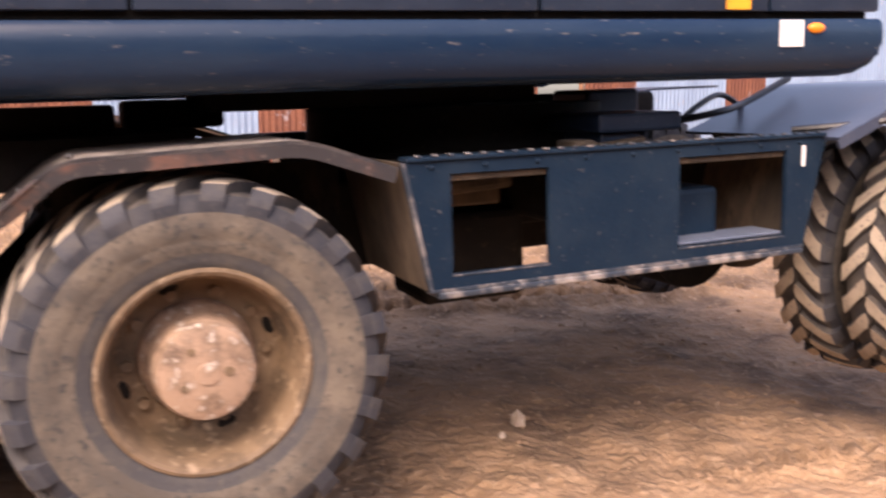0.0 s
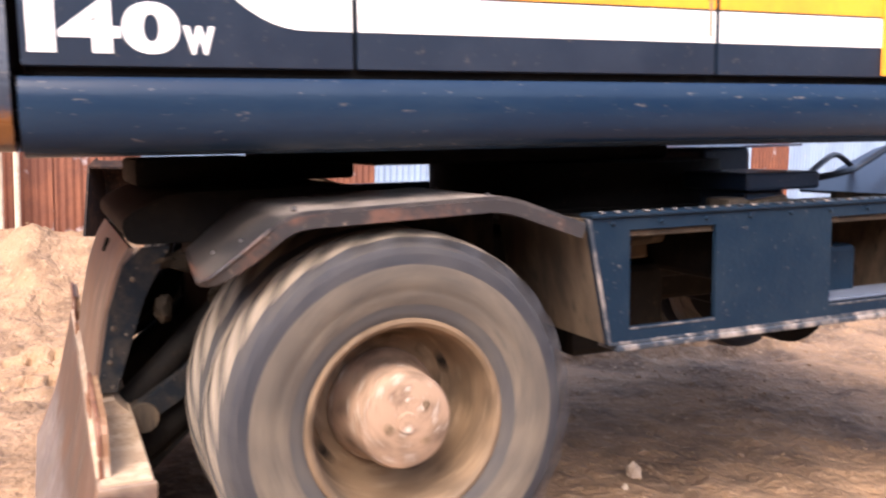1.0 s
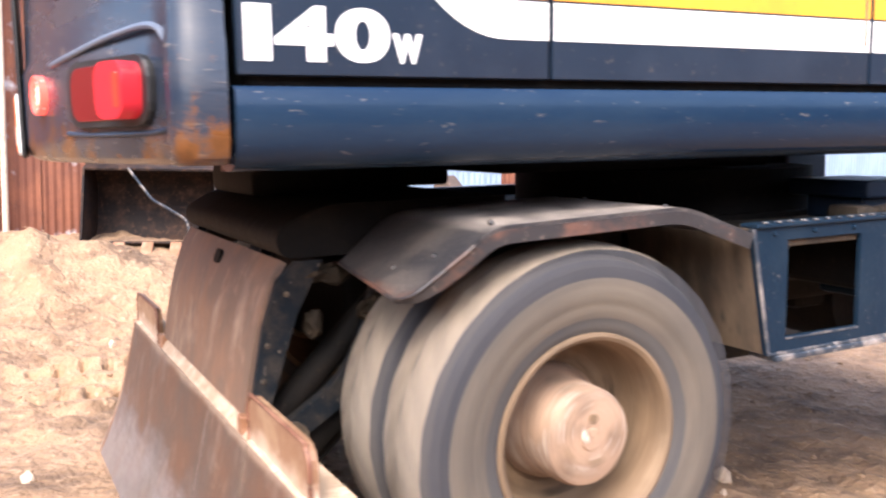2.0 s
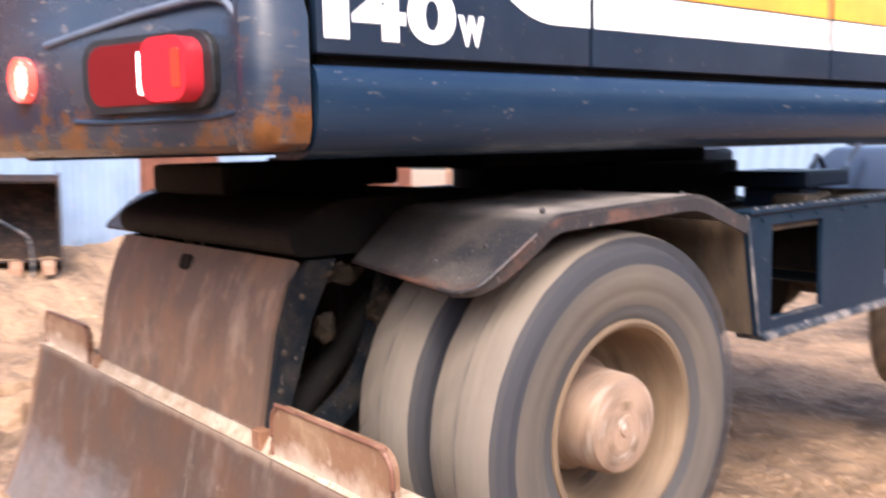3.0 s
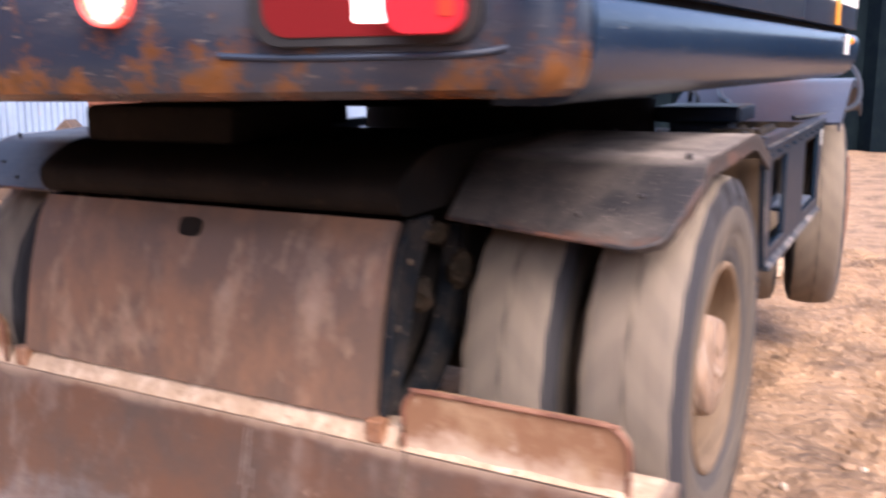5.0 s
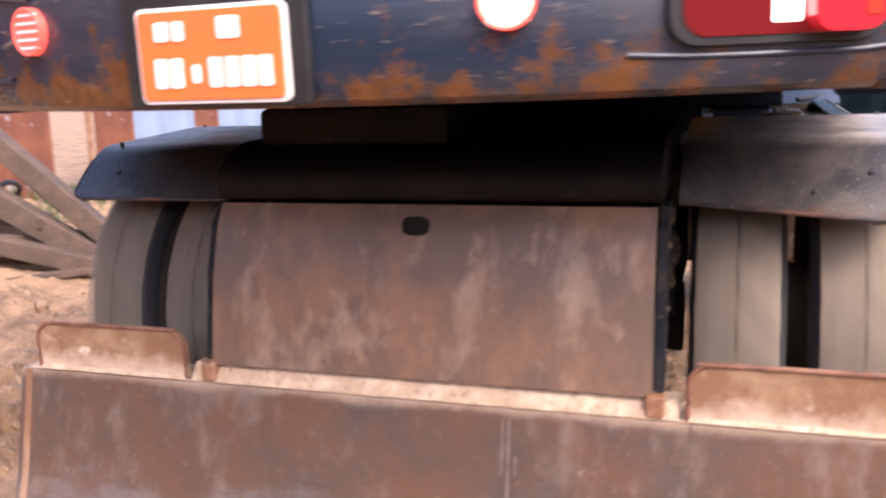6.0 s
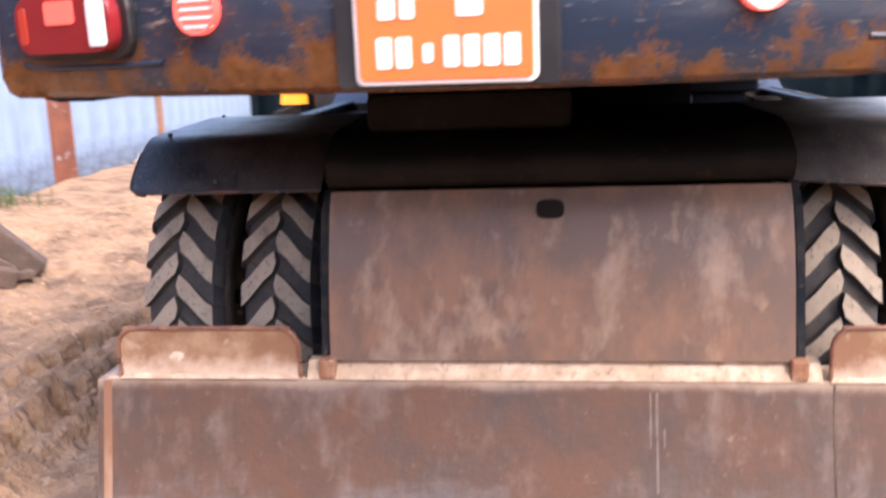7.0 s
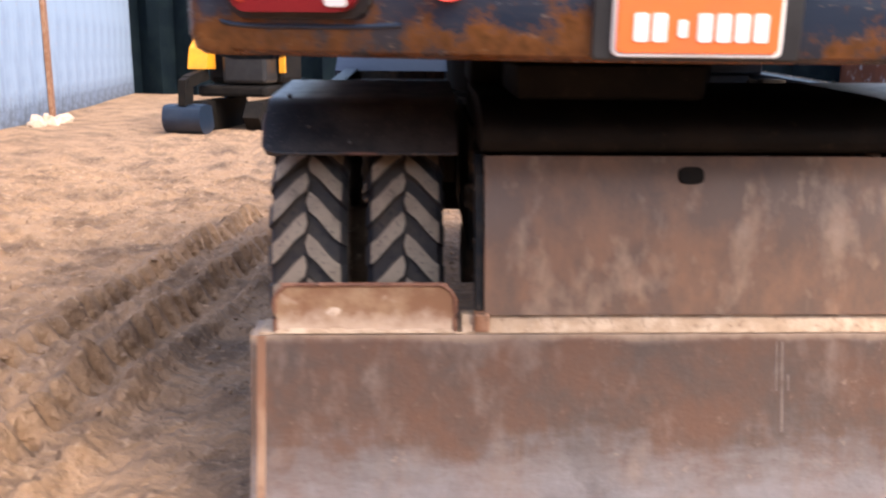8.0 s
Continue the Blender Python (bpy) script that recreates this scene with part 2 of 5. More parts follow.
LUMP_MUD = mat("dark_lump_mud", (0.026, 0.020, 0.014), (0.065, 0.046, 0.030), (0.007, 0.007, 0.007), scale=14, fine=45, rough=(0.7, 0.95), bump=0.7)
DARK_MUD = mat("dark_wing_mud", (0.010, 0.009, 0.008), (0.030, 0.022, 0.015), (0.007, 0.008, 0.011), scale=9, fine=30, rough=(0.6, 0.9), bump=0.7, stretch=(1, 1, 0.5))
PLATE = streaking(mat("worn_guard_steel", (0.130, 0.085, 0.062), (0.215, 0.120, 0.074), (0.28, 0.19, 0.130), scale=5.0, fine=17, rough=(0.38, 0.66), metal=0.15, bump=0.14, stretch=(1, 1, 0.6), share3=0.2), (0.38, 0.275, 0.20), (0.080, 0.062, 0.058))
BLADE = streaking(worn_face("worn_blade_steel", -0.03, (0.102, 0.050, 0.029), (0.064, 0.046, 0.037), (0.27, 0.255, 0.262), (0.20, 0.185, 0.185)), (0.20, 0.150, 0.122), (0.050, 0.040, 0.036))
TAB = rusting(mat("scuffed_tab_steel", (0.235, 0.128, 0.072), (0.36, 0.24, 0.145), (0.45, 0.34, 0.25), scale=8, fine=22, rough=(0.4, 0.7), metal=0.15, bump=0.2, share=0.45, share3=0.2), 2, -0.03, 0.06, (0.60, 0.47, 0.36), 13, 0.8)
FENDER_LIP = mat("scuffed_fender_lip", (0.028, 0.025, 0.026), (0.13, 0.062, 0.042), (0.22, 0.165, 0.13), scale=6, fine=40, rough=(0.32, 0.55), bump=0.2, share=0.30, share3=0.2)
RUST_DARK = mat("dark_rust", (0.15, 0.062, 0.036), (0.24, 0.12, 0.075), (0.08, 0.04, 0.028), scale=9, fine=40, rough=(0.5, 0.8), bump=0.25)
SCRATCH = mat("bare_scratch", (0.20, 0.165, 0.145), (0.13, 0.09, 0.07), None, scale=20, fine=60, rough=(0.35, 0.55), metal=0.4, bump=0.1)
EDGE = mat("worn_rust_edge", (0.19, 0.098, 0.056), (0.29, 0.185, 0.12), (0.10, 0.055, 0.036), scale=7, fine=30, rough=(0.5, 0.8), bump=0.25, stretch=(1, 1, 0.5))
RUST = mat("rusty_steel", (0.24, 0.115, 0.06), (0.34, 0.20, 0.13), (0.11, 0.06, 0.04), scale=9, fine=45, rough=(0.55, 0.85), metal=0.15, bump=0.25)
DUST = mat("dusty_ledge", (0.38, 0.275, 0.185), (0.50, 0.385, 0.28), (0.24, 0.16, 0.105), share3=0.35, scale=14, fine=60, rough=(0.8, 0.95), bump=0.4)
RUBBER = mat("dusty_rubber", (0.076, 0.063, 0.050), (0.135, 0.109, 0.081), (0.040, 0.037, 0.035), scale=7, fine=48, rough=(0.7, 0.95), bump=0.3, share3=0.42)
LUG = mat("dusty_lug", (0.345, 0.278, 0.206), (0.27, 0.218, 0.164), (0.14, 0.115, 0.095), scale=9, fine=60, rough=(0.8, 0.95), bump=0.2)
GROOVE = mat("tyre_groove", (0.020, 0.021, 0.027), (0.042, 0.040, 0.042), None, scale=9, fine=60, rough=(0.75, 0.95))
SHOULDER = mat("scuffed_shoulder_rubber", (0.034, 0.035, 0.042), (0.060, 0.054, 0.050), (0.022, 0.023, 0.028), scale=11, fine=60, rough=(0.6, 0.85), bump=0.2)
FLOOR = mat("tread_floor_rubber", (0.045, 0.041, 0.040), (0.075, 0.062, 0.050), (0.028, 0.028, 0.031), scale=9, fine=60, rough=(0.75, 0.95))
# Dark rubber rings that paint the shaded gap between tyre and rim.
BEAD_SHADE = mat("bead_gap_shade", (0.045, 0.043, 0.044), (0.075, 0.066, 0.056), None, scale=9, fine=50, rough=(0.7, 0.9), bump=0.2)
BARE = mat("rubbed_steel", (0.03, 0.04, 0.055), (0.30, 0.26, 0.23), (0.40, 0.36, 0.33), scale=11, fine=45, rough=(0.35, 0.6), metal=0.2, bump=0.2, share=0.4, share3=0.3)
RIM = mat("muddy_rim", (0.165, 0.108, 0.062), (0.078, 0.052, 0.030), (0.30, 0.215, 0.14), scale=8, fine=28, rough=(0.6, 0.85), bump=0.3)
HUB = mat("dusty_hub", (0.31, 0.205, 0.138), (0.125, 0.080, 0.052), (0.56, 0.47, 0.39), scale=15, fine=30, rough=(0.6, 0.85), bump=0.3)
ORANGE = mat("orange_paint", (0.80, 0.33, 0.02), (0.70, 0.27, 0.02), (0.4, 0.2, 0.05), scale=4, fine=50, rough=(0.3, 0.5), bump=0.03, share3=0.05)
WHITE = mat("white_decal", (0.80, 0.80, 0.78), (0.74, 0.73, 0.70), (0.6, 0.58, 0.55), scale=6, fine=60, rough=(0.35, 0.5), bump=0.02, share3=0.1)
PLATE_ORANGE = mat("orange_plate_paint", (0.80, 0.16, 0.035), (0.72, 0.15, 0.04), None, scale=8, fine=50, rough=(0.35, 0.5), bump=0.02)
BLACK = mat("black_plastic", (0.012, 0.012, 0.013), (0.02, 0.02, 0.02), None, scale=8, fine=60, rough=(0.35, 0.5), bump=0.03)
RED_LENS = glow("red_lens", (1.0, 0.03, 0.04), 0.06, (0.45, 0.022, 0.032))
RED_DARK = glow("dark_red_lens", (1.0, 0.03, 0.02), 0.05, (0.10, 0.010, 0.012))
RED_OFF = glow("unlit_red_lens", (1.0, 0.03, 0.02), 0.0, (0.22, 0.016, 0.02))
RED_LIT = glow("lit_red_lens", (1.0, 0.16, 0.10), 9.0, (0.6, 0.04, 0.03))
RED_DIM = glow("dim_red_lens", (1.0, 0.10, 0.07), 0.7, (0.6, 0.08, 0.06))
AMBER = glow("amber_lens", (1.0, 0.3, 0.02), 0.10, (0.8, 0.22, 0.02))
AMBER_OFF = glow("dull_amber_lens", (1.0, 0.3, 0.02), 0.0, (0.42, 0.045, 0.025))
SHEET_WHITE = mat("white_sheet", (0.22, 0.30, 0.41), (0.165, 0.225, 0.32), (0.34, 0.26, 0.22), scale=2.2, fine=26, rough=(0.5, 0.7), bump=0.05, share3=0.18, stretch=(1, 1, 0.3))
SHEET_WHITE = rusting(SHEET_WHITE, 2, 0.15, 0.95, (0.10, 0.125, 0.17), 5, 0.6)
SHEET_RUST = mat("rusted_sheet", (0.125, 0.040, 0.021), (0.19, 0.066, 0.033), (0.44, 0.45, 0.48), scale=2.4, fine=4, rough=(0.6, 0.85), bump=0.1, share3=0.26)
TARP = mat("dark_netting", (0.004, 0.008, 0.012), (0.007, 0.013, 0.016), (0.010, 0.018, 0.014), scale=2, fine=30, rough=(0.7, 0.9), bump=0.4, depth=0.05)
TARP.node_tree.nodes["Principled BSDF"].inputs["Specular IOR Level"].default_value = 0.03
for dull in (BLUE_BLACK_STEEL, LUMP_MUD, DARK_MUD):
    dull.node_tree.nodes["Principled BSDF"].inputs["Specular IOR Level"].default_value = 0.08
WOOD = mat("weathered_wood", (0.075, 0.050, 0.037), (0.12, 0.078, 0.055), (0.05, 0.035, 0.026), scale=6, fine=40, rough=(0.7, 0.9), bump=0.3)
PANEL_GREY = mat("front_fender_paint", (0.09, 0.11, 0.15), (0.12, 0.135, 0.17), (0.2, 0.19, 0.19), scale=4, fine=50, rough=(0.35, 0.5), bump=0.05, share3=0.15)
FRONT_PAINT = mat("glossy_front_fender_paint", (0.045, 0.055, 0.082), (0.062, 0.070, 0.095), (0.16, 0.15, 0.15), scale=4, fine=50, rough=(0.25, 0.42), bump=0.05, share3=0.10)
FRONT_PAINT.node_tree.nodes["Principled BSDF"].inputs["Specular IOR Level"].default_value = 0.4
OLD_STEEL = mat("old_dark_steel", (0.016, 0.012, 0.012), (0.046, 0.027, 0.020), (0.085, 0.046, 0.030), scale=6, fine=24, rough=(0.5, 0.8), bump=0.3)
OLD_STEEL.node_tree.nodes["Principled BSDF"].inputs["Specular IOR Level"].default_value = 0.12
STONE = mat("pale_stone", (0.55, 0.44, 0.34), (0.42, 0.32, 0.24), (0.65, 0.56, 0.46), scale=12, fine=60, rough=(0.7, 0.9), bump=0.3)
CLEAR_LIT = glow("lit_clear_lens", (1.0, 0.6, 0.55), 4.0, (0.7, 0.45, 0.42))
CLOD = mat("dirt_clod", (0.26, 0.165, 0.10), (0.36, 0.24, 0.155), (0.16, 0.10, 0.06), scale=14, fine=70, rough=(0.9, 1.0), bump=0.5)
LEAF = mat("dull_leaf", (0.05, 0.09, 0.03), (0.08, 0.11, 0.04), (0.12, 0.10, 0.05), scale=9, fine=50, rough=(0.6, 0.8), bump=0.1)
DIRT = mat("bare_earth", (0.305, 0.190, 0.110), (0.135, 0.083, 0.049), (0.41, 0.277, 0.176), scale=1.9, fine=19, rough=(0.9, 1.0), bump=1.0, depth=0.045, share=0.48, share3=0.33)
DIRT = streaking(DIRT, (0.39, 0.258, 0.163), (0.110, 0.069, 0.042))


# ---- mesh helpers ----
def part(name, bm, material, parent=None, label="", m=None, smooth=False, data=None):
    if data is None:
        bmesh.ops.recalc_face_normals(bm, faces=bm.faces[:])
        data = bpy.data.meshes.new(name)
        bm.to_mesh(data)
        bm.free()
        for mt in (material if isinstance(material, (list, tuple)) else [material]):
            data.materials.append(mt)
        if smooth:
            for p in data.polygons:
                p.use_smooth = True
            data.set_sharp_from_angle(angle=radians(38))
    ob = new(name, data)
    if parent is not None:
        ob.parent = parent
    if m is not None:
        ob.matrix_basis = m
    if label:
        tagged(ob, label)
    return ob


def box(bm, x0, x1, y0, y1, z0, z1, bevel=0.0, m=None):
    g = bmesh.ops.create_cube(bm, size=1.0, matrix=Matrix.Translation(((x0 + x1) / 2, (y0 + y1) / 2, (z0 + z1) / 2)) @ Matrix.Diagonal((x1 - x0, y1 - y0, z1 - z0, 1)))
    vs = g["verts"]
    if bevel:
        es = list({e for v in vs for e in v.link_edges})
        r = bmesh.ops.bevel(bm, geom=es, offset=bevel, segments=2, affect="EDGES", profile=0.5)
        vs = list({v for f in r["faces"] for v in f.verts} | {v for v in vs if v.is_valid})
    if m is not None:
        bmesh.ops.transform(bm, matrix=m, verts=vs)
    return vs


def prism(bm, pts, y0, y1):
    """A polygon in x and z, extruded along y."""
    a = [bm.verts.new((x, y0, z)) for x, z in pts]
    b = [bm.verts.new((x, y1, z)) for x, z in pts]
    k = len(pts)
    bm.faces.new(a)
    bm.faces.new(b[::-1])
    for i in range(k):
        bm.faces.new((a[i], a[(i + 1) % k], b[(i + 1) % k], b[i]))


def rounded(pts, radius, steps=4):
    """Rounds the inner corners of an open path."""
    out = [Vector(pts[0])]
    for i in range(1, len(pts) - 1):
        p, q, r = Vector(pts[i - 1]), Vector(pts[i]), Vector(pts[i + 1])
        d = min(radius, (p - q).length / 2, (r - q).length / 2)
        a, b = q + (p - q).normalized() * d, q + (r - q).normalized() * d
        for k in range(steps + 1):
            t = k / steps
            out.append((1 - t) ** 2 * a + 2 * t * (1 - t) * q + t * t * b)
    out.append(Vector(pts[-1]))
    return out


def ribbon(bm, pts, thick, y0, y1):
    """A bent sheet along a path in x and z, with thickness below it."""
    pts = [Vector(p) for p in pts]
    low = []
    for i, p in enumerate(pts):
        t = (pts[min(i + 1, len(pts) - 1)] - pts[max(i - 1, 0)]).normalized()
        low.append(p + Vector((t.y, -t.x)) * (thick[i] if isinstance(thick, list) else thick))
    edge = lambda i, y: y[i] if isinstance(y, (list, tuple)) else y
    rows = [[bm.verts.new((p.x, edge(i, y), p.y)) for i, p in enumerate(path)] for path in (pts, low) for y in (y0, y1)]
    a, b, c, d = rows
    k = len(pts)
    for i in range(k - 1):
        for u, v in ((a, b), (b, d), (d, c), (c, a)):
            bm.faces.new((u[i], u[i + 1], v[i + 1], v[i]))
    for i in (0, k - 1):
        bm.faces.new((a[i], b[i], d[i], c[i]))


def lathe(bm, profile, steps=48, mats=None):
    """Turns a profile of (along y, radius) round the y axis."""
    rings = []
    for y, r in profile:
        rings.append([bm.verts.new((r * math.cos(2 * math.pi * i / steps), y, r * math.sin(2 * math.pi * i / steps))) for i in range(steps)])
    for j in range(len(rings) - 1):
        for i in range(steps):
            f = bm.faces.new((rings[j][i], rings[j][(i + 1) % steps], rings[j + 1][(i + 1) % steps], rings[j + 1][i]))
            if mats:
                f.material_index = mats[j]
    return rings


def rod(bm, a, b, r, steps=10, r2=None):
    a, b = Vector(a), Vector(b)
    m = Matrix.Translation((a + b) / 2) @ (b - a).to_track_quat("Z", "Y").to_matrix().to_4x4()
    bmesh.ops.create_cone(bm, cap_ends=True, segments=steps, radius1=r, radius2=r if r2 is None else r2, depth=(b - a).length, matrix=m)


def tube(name, points, radius, material, parent=None, m=None):
    """A hose along a smooth curve, as a mesh."""
    pts = []
    n = len(points)
    for i in range(n - 1):
        p0, p1, p2, p3 = (Vector(points[min(max(k, 0), n - 1)]) for k in (i - 1, i, i + 1, i + 2))
        for s in range(6):
            t = s / 6
            pts.append(0.5 * (2 * p1 + (p2 - p0) * t + (2 * p0 - 5 * p1 + 4 * p2 - p3) * t * t + (3 * p1 - p0 - 3 * p2 + p3) * t ** 3))
    pts.append(Vector(points[-1]))
    bm = bmesh.new()
    rings = []
    for i, p in enumerate(pts):
        d = (pts[min(i + 1, len(pts) - 1)] - pts[max(i - 1, 0)]).normalized()
        q = d.to_track_quat("Z", "Y")
        rings.append([bm.verts.new(p + q @ Vector((radius * math.cos(a), radius * math.sin(a), 0))) for a in [k * math.pi / 4 for k in range(8)]])
    for j in range(len(rings) - 1):
        for k in range(8):
            bm.faces.new((rings[j][k], rings[j][(k + 1) % 8], rings[j + 1][(k + 1) % 8], rings[j + 1][k]))
    return part(name, bm, material, parent, m=m, smooth=True)


# ---- ground: one sheet, fine near the machine, out to the horizon ----
WALL_LINE = [(-14.0, 7.9), (6.0, 6.5), (25.0, 9.3)]


def wall_y(x):
    return float(np.interp(x, [p[0] for p in WALL_LINE], [p[1] for p in WALL_LINE]))


def rut(x, y, ax, ay, bx, by, width, deep):
    """The groove that a tyre left between two points, with the cross marks of its lugs."""
    dx, dy = bx - ax, by - ay
    length = math.hypot(dx, dy)
    s = ((x - ax) * dx + (y - ay) * dy) / length
    o = ((y - ay) * dx - (x - ax) * dy) / length
    if not (0 < s < length) or abs(o) > width * 1.8:
        return 0.0
    fade = min(1.0, s / 0.7, (length - s) / 0.4) * (0.9 + 0.5 * noise.noise((x * 2.1, y * 2.1, 6.0)))
    flat = 1 / (1 + math.exp((abs(o) - width * 0.5) / 0.014))
    berm = 0.40 * math.exp(-((abs(o) - width * 0.72) / 0.06) ** 2)
    lug = 0.3 * (math.sin((s + abs(o) * 0.8) * 2 * math.pi / 0.15) > 0.1) * flat
    pocket = math.exp(-((abs(o) - width * 0.5) / 0.03) ** 2) * max(0.0, math.sin(s * 2 * math.pi / 0.15 + (1.5 if o > 0 else 0.0) + 2.2 * noise.noise((s * 1.7, ay, 3.0))) + 0.35 * noise.noise((s * 3, o, 0.0)))
    return deep * fade * (berm - 0.35 * flat + lug * 0.12 - 1.9 * pocket)


LUG_TRACKS = [(-0.4, -0.95, 7.0, -1.2), (-0.6, -1.55, 7.0, -1.55), (0.0, -1.25, 7.0, -2.6), (-0.4, -1.95, 6.5, -2.9), (0.8, -0.75, 6.5, -1.9), (-1.0, -2.3, 5.0, -2.1), (2.2, -2.7, 6.5, -1.0), (0.2, -2.75, 4.5, -2.75)]


def lug_print(x, y, ax, ay, bx, by):
    """A flat track of chevron dents, broken up and worn in places."""
    dx, dy = bx - ax, by - ay
    length = math.hypot(dx, dy)
    s = ((x - ax) * dx + (y - ay) * dy) / length
    o = ((y - ay) * dx - (x - ax) * dy) / length
    if not (0 < s < length) or abs(o) > 0.19:
        return 0.0
    worn = min(1.0, max(0.0, 0.55 + 1.3 * noise.noise((x * 1.3, y * 1.3, ax + ay))))
    edge = 1 / (1 + math.exp((abs(o) - 0.15) / 0.012))
    wave = math.sin((s + (0.055 if o > 0 else 0.0) - abs(o) * 0.6 + 0.02 * noise.noise((s * 4, o * 4, 0.5))) * 2 * math.pi / 0.11)
    return worn * edge * 0.024 * (max(-0.6, min(0.6, wave * 2.2)) - 0.3)


def ground_height(x, y):
    if abs(x) > 60 or abs(y) > 60:
        return 0.0
    h = 0.045 * noise.noise((x * 0.55, y * 0.55, 3.1)) + 0.022 * noise.noise((x * 1.9, y * 1.9, 7.7))
    if -7 < x < 12 and -6 < y < 10:
        h += (0.022 + 0.012 * min(1.0, max(0.0, y - 1.5))) * noise.noise((x * 5.0, y * 5.0, 1.3)) + 0.013 * noise.noise((x * 11, y * 11, 5.3))
        h += rut(x, y, -1.30, 2.24, 4.5, 1.55, 0.22, 0.19) + rut(x, y, -1.30, 2.73, 4.6, 2.0, 0.22, 0.19)
        # prints of lugs, pressed over one another where machines turned
        for ax, ay, bx, by in LUG_TRACKS:
            h += lug_print(x, y, ax, ay, bx, by)
        # clods thrown up beyond the tracks
        rough = min(1.0, max(0.0, (y - 1.1) / 1.2))
        if rough:
            h += rough * (0.09 * max(0.0, noise.noise((x * 1.9, y * 2.6, 4.4))) ** 1.2 + 0.055 * max(0.0, noise.noise((x * 6.5, y * 8.0, 8.2))) + 0.030 * abs(noise.noise((x * 13, y * 15, 2.2))))
    wy = wall_y(x) - y
    if wy < 3.2:
        bank = (0.50 if x < 3 else max(0.07, 0.50 - (x - 3) * 0.10)) * min(1.0, max(0.0, (3.2 - wy) / 2.6)) ** 1.5
        h += bank * (1 + 0.5 * noise.noise((x * 1.2, y * 1.2, 9.0)))
    h += 0.30 * math.exp(-(((x + 0.9) / 1.3) ** 2 + ((y - 5.2) / 0.7) ** 2)) * (1 + 0.6 * noise.noise((x * 2.5, y * 2.5, 2.0)))
    clear = math.hypot(max(0.0, abs(x + 0.85) - 0.15), max(0.0, abs(y) - 1.25))
    return h * min(1.0, 0.15 + clear / 0.35)


def axis_steps(lo, hi, step, far):
    vals = list(np.arange(lo, hi + 1e-6, step))
    d, p = step, hi
    while p < far:
        d *= 1.22
        p += d
        vals.append(p)
    d, p = step, lo
    while p > -far:
        d *= 1.22
        p -= d
        vals.insert(0, p)
    return vals


def build_ground():
    xs, ys = axis_steps(-3.0, 6.4, 0.021, 2500), axis_steps(-2.9, 4.6, 0.021, 2500)
    verts = [(x, y, ground_height(x, y)) for y in ys for x in xs]
    k = len(xs)
    faces = [(j * k + i, j * k + i + 1, (j + 1) * k + i + 1, (j + 1) * k + i) for j in range(len(ys) - 1) for i in range(k - 1)]
    me = bpy.data.meshes.new("ground")
    me.from_pydata(verts, [], faces)
    me.materials.append(DIRT)
    for p in me.polygons:
        p.use_smooth = True
    ob = new("ground", me)
    tagged(ob, "bare brown earth yard, churned with tyre ruts", "ground", kind="structure")


build_ground()


# ---- the excavator ----
PITCH = 2.2  # nose up, propped on its blade and bucket
machine = tagged(new("wheeled_excavator"), "dark blue and orange wheeled excavator propped on its blade", "excavator")
machine.matrix_basis = pose(0, 0, 0.645, 0, -PITCH, 0)
AXLE_F = 2.87
SWING = pose(1.25, 0, 0, 0, 0, -2.85)


def rear_fender(side):
    near = side < 0
    path = rounded([(-0.512, 0.410) if near else (-0.482, 0.438), (-0.308, 0.578), (0.293, 0.598), (0.545, 0.508)], 0.06)
    start = [path[0].lerp(path[1], t) for t in (0.0, 0.06, 0.14, 0.26, 0.42, 0.7)]
    path = start + path[1:]
    # the outer edge draws in towards the rounded rear corner
    outer = ([-1.085, -1.122, -1.145, -1.158, -1.168, -1.185] if near else [-1.165, -1.192, -1.204, -1.209, -1.211, -1.213]) + [-1.20 if near else -1.212] * (len(path) - 6)
    bm = bmesh.new()
    ribbon(bm, path, 0.010, outer, -0.63)
    lifted = 0.038 if near else 0.0
    for v in bm.verts:
        if v.co.x < -0.31 and v.co.y > -0.7:
            w = (-0.31 - v.co.x) / 0.20
            v.co.x += lifted * w
            v.co.z += lifted * 0.85 * w
    ob = part("fender", bm, FENDER, machine, "scuffed black steel fender with rusty rear edge", m=pose(0, 0, 0) if near else pose(0, 0.03, 0) @ Matrix.Diagonal((1, -1, 1, 1)), smooth=True)
    # turned-down lip along the outer edge
    bm = bmesh.new()
    ribbon(bm, [p - Vector((0, 0.0105)) for p in path], [0.006, 0.012, 0.018, 0.024, 0.030] + [0.034] * (len(path) - 5), outer, [y + 0.012 for y in outer])
    part("lip", bm, FENDER_LIP, ob, "rust-rimmed turned-down lip", smooth=True)
    tube("bead", [(p.x, y - 0.001, p.y - 0.004) for p, y in zip(path[:7], outer[:7])], 0.005, FENDER_LIP, ob)
    ends = [(path[0].x + lifted * t, outer[0] + (-0.632 - outer[0]) * t, path[0].y - 0.004 + 0.85 * lifted * t) for t in (0.0, 0.2, 0.55, 1.0)]
    tube("bead", ends, 0.006, FENDER_LIP, ob)
    for px, py in ((0.25, -1.17), (-0.28, -1.15), (0.26, -0.8), (-0.40, -1.08), (-0.45, -0.95)):
        b2 = bmesh.new()
        z = 0.596 if px > 0 else (0.583 if px > -0.3 else 0.503 if px > -0.42 else 0.462)
        bmesh.ops.create_icosphere(b2, subdivisions=1, radius=0.009, matrix=Matrix.Translation((px, py, z)))
        part("bolt", b2, FENDER, ob)
    return ob


